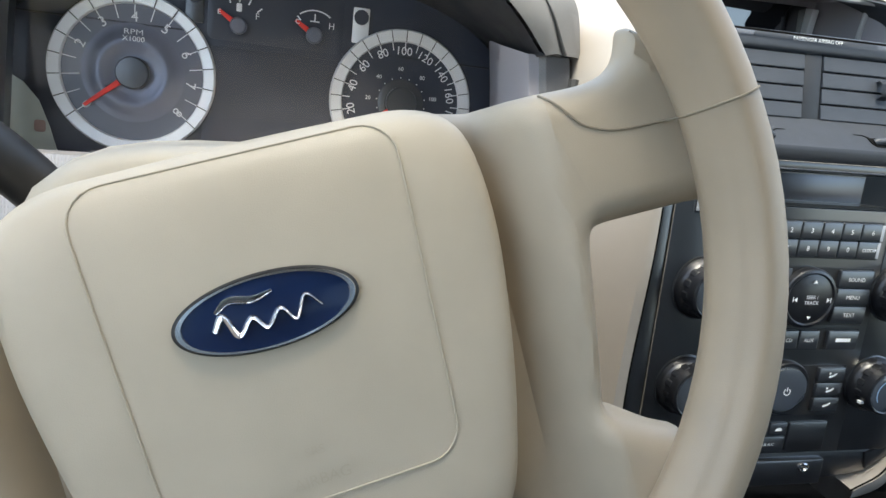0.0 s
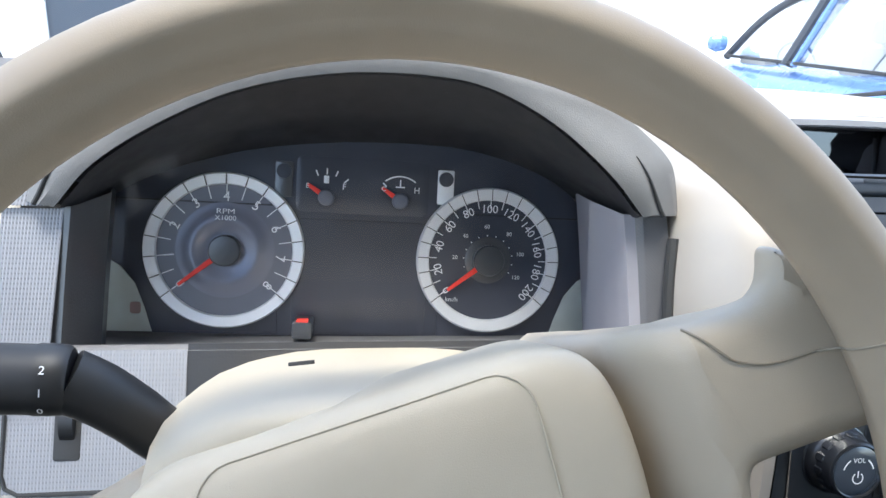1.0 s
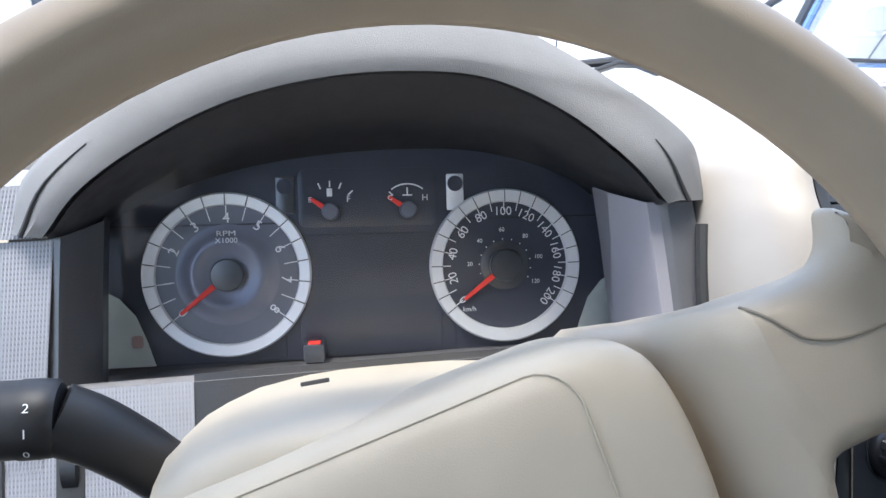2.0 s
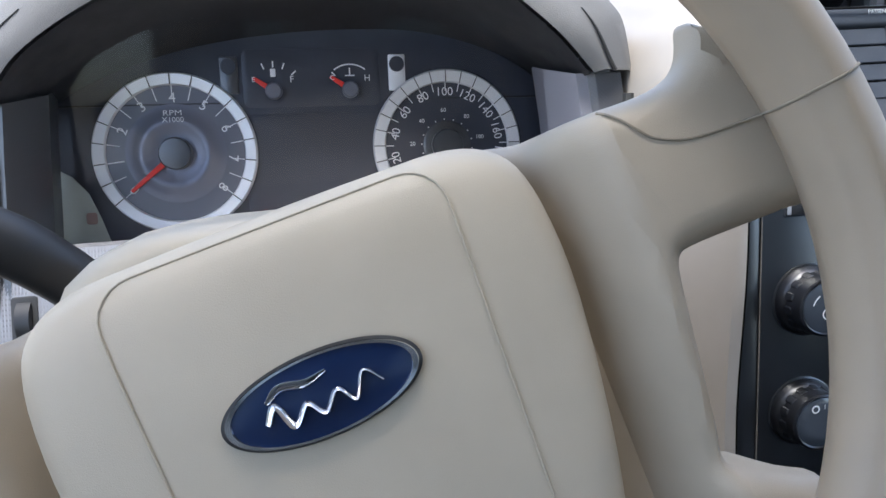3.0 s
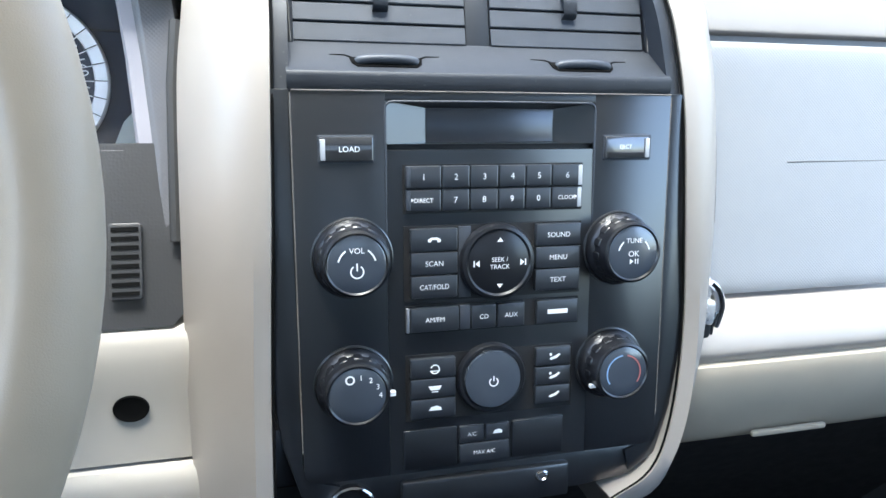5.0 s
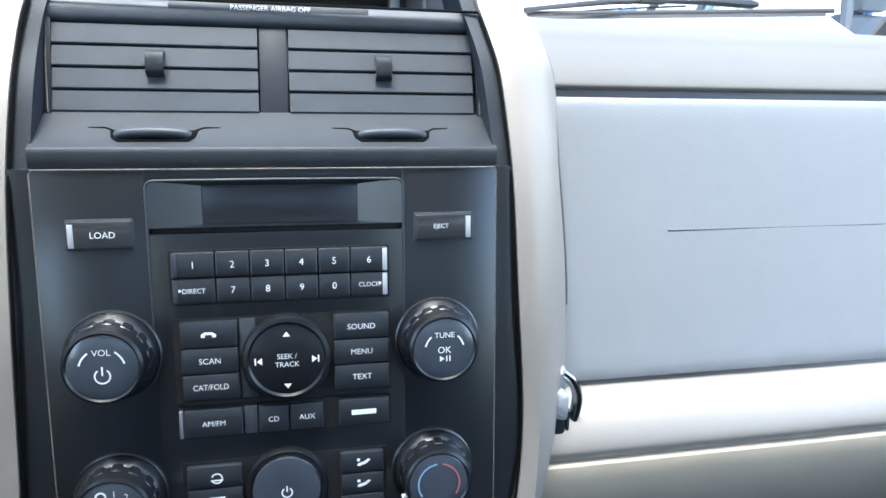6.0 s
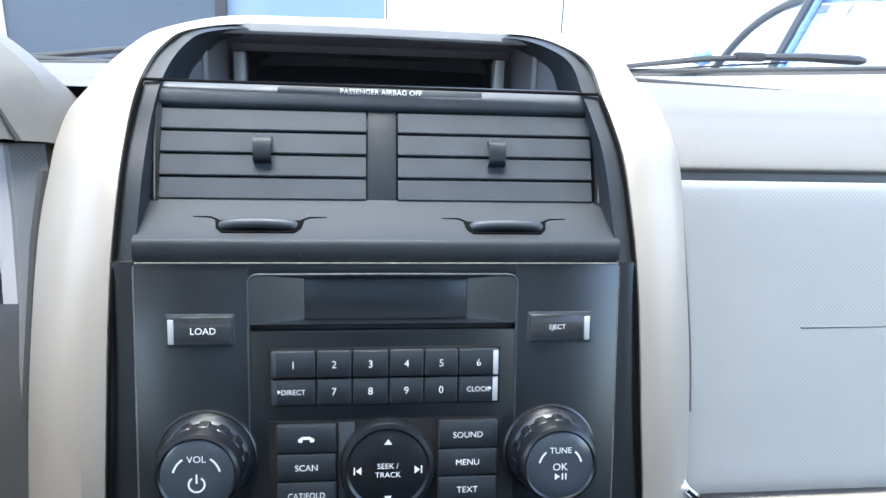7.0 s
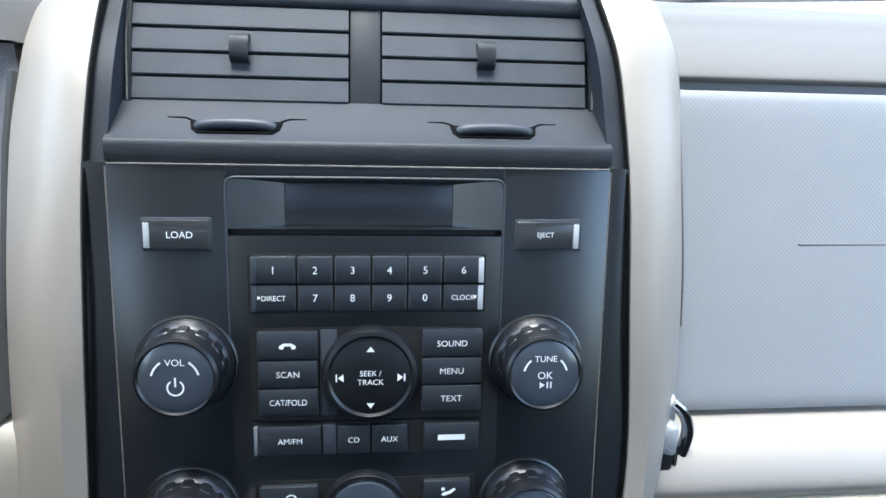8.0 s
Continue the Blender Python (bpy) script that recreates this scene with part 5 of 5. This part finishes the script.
    d = part("dimmer_wheel", lathe([(0.016, -0.004), (0.016, 0.004), (0.014, 0.0045)], 28), RUBBER, th, "black dimmer wheel")
    d.matrix_basis = Matrix.Translation((-0.5515, 0.0435, 1.037)) @ Matrix.Rotation(radians(90), 4, "Y")
    part("dimmer_frame", plate(rounded(-0.0075, -0.019, 0.0075, 0.019, 0.002), -0.002, 0.001, 0.0005), DARK, th).matrix_basis = slab((-0.5515, 0.0322, 1.037), 23)
    # sensor grille on the right post
    gr = part("grille_plate", plate(rounded(-0.0085, -0.0215, 0.0085, 0.0215, 0.002), -0.003, -0.0002, 0.0003), POSTDARK, th)
    gr.matrix_basis = slab((-0.2050, 0.0205, 1.0210), 24)
    for i in range(8):
        part("slit", box(-0.0072, -0.0196 + 0.0052 * i, -0.0004, 0.0072, -0.0172 + 0.0052 * i, 0.0004), HOLE, gr)


cluster_hood()


# ---- steering column and wheel ----
def column():
    th = thing("column_shroud", "beige moulded steering column shroud", "column shroud")
    axis = lambda y: 1.1008 - 0.364 * (y + 0.182)
    rows = []
    for y, w, top, bot in ((-0.135, 0.088, 0.050, 0.06), (-0.128, 0.096, 0.057, 0.066), (-0.09, 0.104, 0.064, 0.075), (-0.05, 0.108, 0.066, 0.08), (0.0, 0.109, 0.065, 0.085), (0.05, 0.102, 0.062, 0.09), (0.09, 0.10, 0.06, 0.09)):
        zc = axis(y)
        ring = []
        for i in range(40):
            a = 2 * math.pi * i / 40
            c, s = math.cos(a), math.sin(a)
            k = 3.3
            r = (abs(c) ** k + abs(s) ** k) ** (-1 / k)
            ring.append((-0.369 + w * r * c, y, zc + (top if s > 0 else bot) * r * s))
        rows.append(ring)
    bm = bmesh.new()
    skin(bm, rows, True, True, True)
    part("upper_shell", bm, BEIGE, th, sharp=60)
    part("slot", plate(rounded(-0.006, -0.0014, 0.006, 0.0014, 0.0013), -0.002, 0.0010, 0.0003), DARK, th, "small dark slot").matrix_basis = Matrix.Translation((-0.4095, -0.060, axis(-0.06) + 0.0652)) @ Matrix.Rotation(radians(-3.5), 4, "Y") @ Matrix.Rotation(radians(5), 4, "Z") @ Matrix.Rotation(radians(-20), 4, "X")


column()


def stalk():
    th = thing("indicator_stalk", "black indicator stalk with white marks on its ring", "stalk")
    p = smooth([(-0.43, -0.055, 1.066), (-0.462, -0.073, 1.090), (-0.478, -0.080, 1.109), (-0.489, -0.085, 1.1215), (-0.500, -0.088, 1.1295)], 6)
    part("arm", tube(p, [0.0115 + 0.0015 * i / (len(p) - 1) for i in range(len(p))], 18), RUBBER, th)
    d = Vector((-0.985, -0.13, 0.11)).normalized()
    e = p[-1]
    ring = part("ring", tube([e - d * 0.002, e, e + d * 0.004, e + d * 0.010, e + d * 0.011, e + d * 0.09], [0.0128, 0.0140, 0.0143, 0.0143, 0.0139, 0.0135], 24), RUBBER, th, "turning lamp ring with white marks")
    side = d.cross(Vector((0, 0, 1))).normalized()
    up = side.cross(d)
    face = Matrix(((-d.x, up.x, -side.x, 0), (-d.y, up.y, -side.y, 0), (-d.z, up.z, -side.z, 0), (0, 0, 0, 1)))
    for i, t in enumerate(("2", "1", "0")):
        a = radians(40 - 34 * i)
        c = e + d * 0.006 + (face.to_3x3() @ Vector((0, math.sin(a), math.cos(a)))) * 0.0147
        q = lettering(t, 0, 0, 0, 0.0032, ring)
        q.matrix_basis = Matrix.Translation(c) @ face @ Matrix.Rotation(-a, 4, "X")


stalk()

WHEEL = slab((-0.369, -0.182, 1.1008), 20, 17)


def steering_wheel():
    th = thing("steering_wheel", "beige steering wheel slightly turned, with blue oval badge", "steering wheel", WHEEL)
    # rim
    bm = bmesh.new()
    rings = []
    R = 0.1854

    def section(b):
        """Cross-section of the rim at angle b: a round bar with a flatter thumb face inside."""
        ca, sa = math.cos(b), math.sin(b)
        rr, zz = 0.0152 * ca, 0.0150 * sa * (1.0 if sa > 0 else 1.15)
        f = (math.degrees(b) - 92) / 96
        if 0 < f < 1:
            q0, q1 = Vector((0.0152 * math.cos(radians(92)), 0.0150)), Vector((0.0152 * math.cos(radians(188)), -0.0024))
            q = q0.lerp(q1, f) * 0.55 + Vector((rr, zz)) * 0.45
            rr, zz = q.x, q.y
        dent = 1 - 0.06 * math.exp(-((math.degrees(b) - 122) / 13) ** 2)
        return rr * dent, zz * dent

    for i in range(96):
        a = 2 * math.pi * i / 96
        c, s = math.cos(a), math.sin(a)
        ring = []
        for k in range(48):
            rr, zz = section(2 * math.pi * k / 48)
            rr += R
            ring.append((rr * c, rr * s, zz))
        rings.append(ring)
    vs = [[bm.verts.new(p) for p in r] for r in rings]
    for i in range(96):
        for k in range(48):
            bm.faces.new((vs[i][k], vs[(i + 1) % 96][k], vs[(i + 1) % 96][(k + 1) % 48], vs[i][(k + 1) % 48]))
    part("rim", bm, LEATHER, th, "beige covered rim", 60)
    # spokes with their windows, left and right
    for s in (-1, 1):
        o = [(70, 52), (100, 50), (128, 48.5), (142, 48.6), (150, 50.5), (155.5, 54.5), (158.5, 60), (161, 66), (166, 66), (175, 58), (184, 46), (186, 42), (188, 10), (186, -9), (176, -9.6), (150, -9), (135, -9), (130, -11), (127.5, -20), (124, -45), (120, -72), (118.5, -82), (121, -87.5),
             (130, -93), (141, -100), (150, -104), (149, -116), (125, -140), (100, -157), (86, -150), (76, -128), (60, -118), (55, -60), (60, 0)]
        pts = smooth([(s * x * MM, y * MM, 0) for x, y in o], 3, True)
        bm = plate([(p.x, p.y) for p in pts], -0.046, -0.0125, 0.013, 5)
        for cx in (0.096, 0.104, 0.112, 0.120):
            bmesh.ops.bisect_plane(bm, geom=bm.verts[:] + bm.edges[:] + bm.faces[:], plane_co=(s * cx, 0, 0), plane_no=(1, 0, 0))
        for v in bm.verts:
            u = abs(v.co.x)
            k = min(1, max(0, (0.120 - u) / 0.026))
            if u > 0.130:
                v.co.z = max(v.co.z, -0.046 + 0.020 * min(1, (u - 0.130) / 0.02))
            v.co.z -= 0.034 * (3 * k * k - 2 * k ** 3)
        part("spoke", bm, SPOKE, th, "beige moulded spoke", 50)
        line = smooth([(s * x * MM, y * MM, z * MM) for x, y, z in ((119.5, 47.6, -19.8), (121, 45.6, -16.2), (124, 42.0, -13.6), (128, 36.6, -12.2), (132.5, 32, -12.2), (142, 28, -12.2), (152, 26.5, -12.3), (164, 26.2, -12.2))], 4)
        tilt = math.atan2(26.5, 172)
        for deg in range(200, -41, -8):
            rr, zz = section(radians(deg % 360))
            line.append(Vector((s * (R + rr + 0.0002 * math.cos(radians(deg))) * math.cos(tilt), (R + rr) * math.sin(tilt), zz + 0.0002 * math.sin(radians(deg)))))
        part("seam", tube(line, 0.0005, 6), SEAM, th, "dark cover seam")
    # hub cover and airbag pad
    hub = smooth([(x * MM, y * MM, 0) for x, y in ((0, 58), (40, 57.5), (66, 56), (82, 48), (89, 32), (91, 0), (87, -40), (80, -80), (70, -112), (50, -124), (0, -127),
                                                   (-50, -124), (-70, -112), (-80, -80), (-87, -40), (-91, 0), (-89, 32), (-82, 48), (-66, 56), (-40, 57.5))], 4, True)
    o = ccw([(p.x, p.y) for p in hub])
    bm = bmesh.new()
    o = [(x * 1.03, y) for x, y in o]
    rings = [[(x, y, -0.072) for x, y in o]]
    for k, z in ((1.0, -0.033), (0.993, -0.028), (0.97, -0.0235), (0.93, -0.0205), (0.87, -0.0187), (0.78, -0.0177), (0.6, -0.0172), (0.35, -0.0170)):
        rings.append([(x * k, -0.03 + (y + 0.03) * k, z - 2.4 * max(0, (-0.03 + (y + 0.03) * k - 0.02)) ** 2) for x, y in o])
    skin(bm, rings, True, True, True)
    h = part("hub", bm, BEIGE, th, "beige domed airbag cover", 50)
    pad = rounded(-60, -80, 60, 53, 14, 6)
    pad = [(x * (0.92 + 0.08 * (y + 80) / 133) * MM, y * MM, 0) for x, y in pad]
    levels = ((1.0, -0.033), (0.993, -0.028), (0.97, -0.0235), (0.93, -0.0205), (0.87, -0.0187), (0.78, -0.0177), (0.6, -0.0172), (0.35, -0.0170), (0.0, -0.0170))

    def hub_height(x, y):
        a = math.atan2(y + 0.03, x)
        c, n = math.cos(a), math.sin(a)
        k = 0.9
        for (x0, y0), (x1, y1) in zip(o, o[1:] + o[:1]):
            d0, d1 = c * (y0 + 0.03) - n * x0, c * (y1 + 0.03) - n * x1
            if d0 <= 0 < d1 and c * x0 + n * (y0 + 0.03) > 0:
                f = -d0 / (d1 - d0)
                k = math.hypot(x, y + 0.03) / math.hypot(x0 + (x1 - x0) * f, y0 + (y1 - y0) * f + 0.03)
        for (k0, z0), (k1, z1) in zip(levels, levels[1:]):
            if k1 <= k <= k0:
                return z1 + (z0 - z1) * (k - k1) / (k0 - k1) - 2.4 * max(0, y - 0.02) ** 2
        return -0.033

    path = []
    for p, q in zip(pad, pad[1:] + pad[:1]):
        p, q = Vector(p), Vector(q)
        steps = max(1, math.ceil((q - p).length / 0.004))
        path += [p.lerp(q, i / steps) for i in range(steps)]
    path = [(p.x, p.y, hub_height(p.x, p.y) + 0.0004) for p in path]
    part("pad_seam", tube(path + [path[0]], 0.00045, 8), SEAM2, h, "moulded pad seam")
    for y, w, n in ((-61, 12, 2), (-72, 20, 3)):
        lettering("SRS" if n == 2 else "AIRBAG", 0.5 * MM, y * MM, -0.0168, (3.6 if n == 2 else 4.4) * MM, h, SEAM2)
    # oval badge
    bd = part("badge", lathe([(34 * MM, -19 * MM), (34 * MM, -15.2 * MM), (32.6 * MM, -14.2 * MM), (31.4 * MM, -14.6 * MM)], 64, (-2 * MM, -5 * MM), sy=0.42, cap=False), RUBBER, h, "blue oval badge with chrome edge")
    part("edge", lathe([(33.0 * MM, -14.8 * MM), (32.4 * MM, -13.6 * MM), (30.6 * MM, -13.6 * MM), (30.2 * MM, -14.6 * MM)], 64, (-2 * MM, -5 * MM), sy=0.41, cap=False), BRIGHT, bd)
    part("enamel", lathe([(30.8 * MM, -14.4 * MM), (20 * MM, -13.9 * MM), (4 * MM, -13.7 * MM)], 64, (-2 * MM, -5 * MM), sy=0.41), BLUE, bd)
    # plain silver strokes in place of the maker's script
    strokes = (([(-19, 3.6), (-13, 6.6), (-5, 5.0), (3, 6.6)], 0.0009, 0.0026), ([(-21, -3), (-16.5, 2.2), (-12.5, -6.4), (-6.5, -1.0), (-1.5, -6.0), (4.5, -0.4), (9.5, -6.0), (14.5, 2.0), (20, -3.4)], 0.0013, 0.0027))
    for pts, r0, r1 in strokes:
        q = smooth([(x * 0.95 * MM - 0.0015, (y * 0.98 - 4.4) * MM, -13.4 * MM) for x, y in pts], 6)
        part("stroke", tube(q, [r0 + (r1 - r0) * math.sin(math.pi * k / (len(q) - 1)) for k in range(len(q))], 8, flat=0.4), BRIGHT, bd)


steering_wheel()


# ---- small chrome bolt beside the stack ----
def bolt():
    th = thing("chrome_catch", "small bright chrome catch with black body beside the console arch", "catch")
    part("peak", tube([(0.1600, 0.002, 0.985), (0.1585, -0.001, 0.993), (0.1575, -0.002, 0.9985), (0.1570, -0.002, 1.0020)], [0.0075, 0.0062, 0.0036, 0.0008], 10, flat=0.7), ZINC, th, "bright pointed top")
    block = box(0.1495, -0.011, 0.9690, 0.1632, 0.004, 0.9880, 0.0035)
    for v in block.verts:
        v.co.z -= 0.25 * (v.co.x - 0.1495)
    part("block", block, ZINC, th, "bright chrome block")
    strap = smooth([(0.1590, -0.004, 0.9960), (0.1655, -0.004, 0.9900), (0.1700, -0.004, 0.9800), (0.1700, -0.003, 0.9690), (0.1680, -0.002, 0.9600)], 5)
    part("strap", tube(strap, [0.0024] * len(strap), 10, flat=1.5), CHROME, th, "curved chrome strap")
    part("body", box(0.1510, -0.0095, 0.9420, 0.1622, 0.004, 0.9720, 0.002), RUBBER, th, "black catch body")
    part("side_plate", box(0.1624, -0.0085, 0.9430, 0.1648, 0.004, 0.9720, 0.0008), CHROME, th)


bolt()


# ---- outside ----
def outside():
    bm = bmesh.new()
    r = bmesh.ops.create_grid(bm, x_segments=40, y_segments=40, size=400)
    g = part("ground", bm, ASPHALT)
    tagged(g, "pale concrete yard", "ground", kind="structure")
    w = bmesh.new()
    box(-30, 9.5, 0, 30, 9.8, 5.2, bm=w)
    wall = part("wall_yard", w, PLASTER)
    tagged(wall, "white plastered yard wall", "wall", kind="structure")
    for x in (-0.9, 0.25, 2.7):
        part("joint", box(x - 0.01, 9.485, 0, x + 0.01, 9.5, 5.2), GREY, wall)


outside()


def booth():
    th = tagged(new("glass_door"), "tinted blue-grey sliding glass door with black post", "door")
    th.location = (0, 4.2, 0)
    part("leaf", box(-2.14, 0, 0.05, -0.92, 0.03, 2.6), DOORGLASS, th)
    # this leaf's reflection is put into its paler blue colour
    part("leaf", box(-0.86, 0.04, 0.05, 0.10, 0.07, 2.6), PALEGLASS, th, "leaf with its pale reflection in the colour")
    part("post", box(-0.92, -0.03, 0, -0.86, 0.05, 2.7), RUBBER, th)
    part("jamb", box(-2.24, -0.02, 0, -2.14, 0.05, 2.7), PAINT, th)


booth()


def parked_car():
    """A blue hatchback; its own x runs ahead, z up."""
    th = tagged(new("parked_car"), "blue hatchback parked beside the car", "car")
    th.matrix_world = pose(3.85, 4.95, 0.02, 0, 0, 90)
    up = lambda z: 1.02 + (z - 1.02) * 1.26
    # lower body
    st = [(-1.75, 0.62, 0.45, 0.92), (-1.70, 0.78, 0.35, 1.00), (-1.2, 0.83, 0.30, 1.02), (0.0, 0.84, 0.28, 1.02), (0.75, 0.83, 0.28, 1.02), (1.05, 0.80, 0.28, 0.98), (1.6, 0.76, 0.28, 0.86), (1.95, 0.70, 0.32, 0.74), (2.05, 0.6, 0.38, 0.64)]
    rings = []
    for x, w, z0, z1 in st:
        ring = []
        for i in range(24):
            a = 2 * math.pi * i / 24
            c, s = math.cos(a), math.sin(a)
            r = (abs(c) ** 5 + abs(s) ** 5) ** (-0.2)
            ring.append((x, w * r * c, (z0 + z1) / 2 + (z1 - z0) / 2 * r * s))
        rings.append(ring)
    bm = bmesh.new()
    skin(bm, rings, True, True, True)
    part("body", bm, CARBLUE, th, sharp=50)
    rf = [[(x, w * k, up(z) - 0.03 * k * k) for k in (-1, -0.6, 0, 0.6, 1)] for x, w, z in ((0.14, 0.56, 1.44), (-0.1, 0.60, 1.49), (-0.8, 0.60, 1.49), (-1.4, 0.56, 1.42))]
    part("roof", grid(rf, thick=0.03), CARBLUE, th)
    for s in (-1, 1):
        part("pillar", tube([(p.x, p.y, up(p.z)) for p in smooth([(0.84, s * 0.74, 1.02), (0.50, s * 0.67, 1.28), (0.16, s * 0.60, 1.43), (-0.3, s * 0.60, 1.485), (-0.9, s * 0.60, 1.475), (-1.4, s * 0.58, 1.38), (-1.68, s * 0.68, 1.02)], 5)], 0.034, 8), GREY, th)
        part("pillar", tube([(-0.10, s * 0.752, 1.02), (-0.28, s * 0.615, up(1.475))], 0.05, 8), GREY, th)
        part("pillar_cover", tube([(-0.20, s * 0.765, 1.02), (-0.37, s * 0.625, up(1.47))], 0.028, 8), CARBLUE, th, "blue painted pillar cover")
        part("window_trim", tube([(0.80, s * 0.765, 1.035), (0.0, s * 0.775, 1.04), (-1.60, s * 0.760, 1.045)], 0.014, 6), RUBBER, th)
        m = part("mirror", lathe([(0.01, -0.09), (0.07, -0.07), (0.10, 0.0), (0.08, 0.07), (0.01, 0.09)], 16), CARBLUE, th, "blue door mirror")
        m.matrix_basis = Matrix.Translation((0.76, s * 0.90, 1.14)) @ Matrix.Rotation(radians(90), 4, "X") @ Matrix.Diagonal((0.7, 0.8, 1, 1))
        for x in (1.35, -1.15):
            wheel = part("wheel", lathe([(0.30, -0.09), (0.31, -0.06), (0.31, 0.06), (0.30, 0.09), (0.2, 0.10), (0.05, 0.09)], 28), RUBBER, th)
            wheel.matrix_basis = Matrix.Translation((x, s * 0.74, 0.31)) @ Matrix.Rotation(radians(-90 * s), 4, "X")
            part("rim", lathe([(0.2, 0.101), (0.18, 0.09), (0.06, 0.105), (0.01, 0.11)], 20), CHROME, wheel)
        pane = part("side_window", grid([[(0.76, s * 0.745, 1.03), (-1.58, s * 0.745, 1.03)], [(0.14, s * 0.60, up(1.43)), (-1.35, s * 0.60, up(1.43))]]), PANE, th)
        pane.visible_shadow = False
        seat = part("seat", box(-0.72, s * 0.36 - 0.24, 0.6, -0.48, s * 0.36 + 0.24, 1.20, 0.06), SEATCLOTH, th, "grey cloth seat")
        part("headrest", box(-0.72, s * 0.36 - 0.13, 1.22, -0.58, s * 0.36 + 0.13, 1.40, 0.05), SEATCLOTH, seat)
    ws = part("windscreen", grid([[(0.82, -0.72, 1.03), (0.88, 0, 1.03), (0.82, 0.72, 1.03)], [(0.18, -0.56, up(1.43)), (0.22, 0, up(1.44)), (0.18, 0.56, up(1.43))]]), PANE, th)
    ws.visible_shadow = False
    part("dash", box(0.35, -0.66, 0.8, 0.76, 0.66, 1.06, 0.03), SEATCLOTH, th)
    sw = [(0.36 + 0.06 * math.sin(a), 0.36 + 0.18 * math.cos(a), 1.02 + 0.17 * math.sin(a)) for a in [2 * math.pi * i / 20 for i in range(21)]]
    part("steering_wheel_rim", tube(sw, 0.014, 8), RUBBER, th)


parked_car()
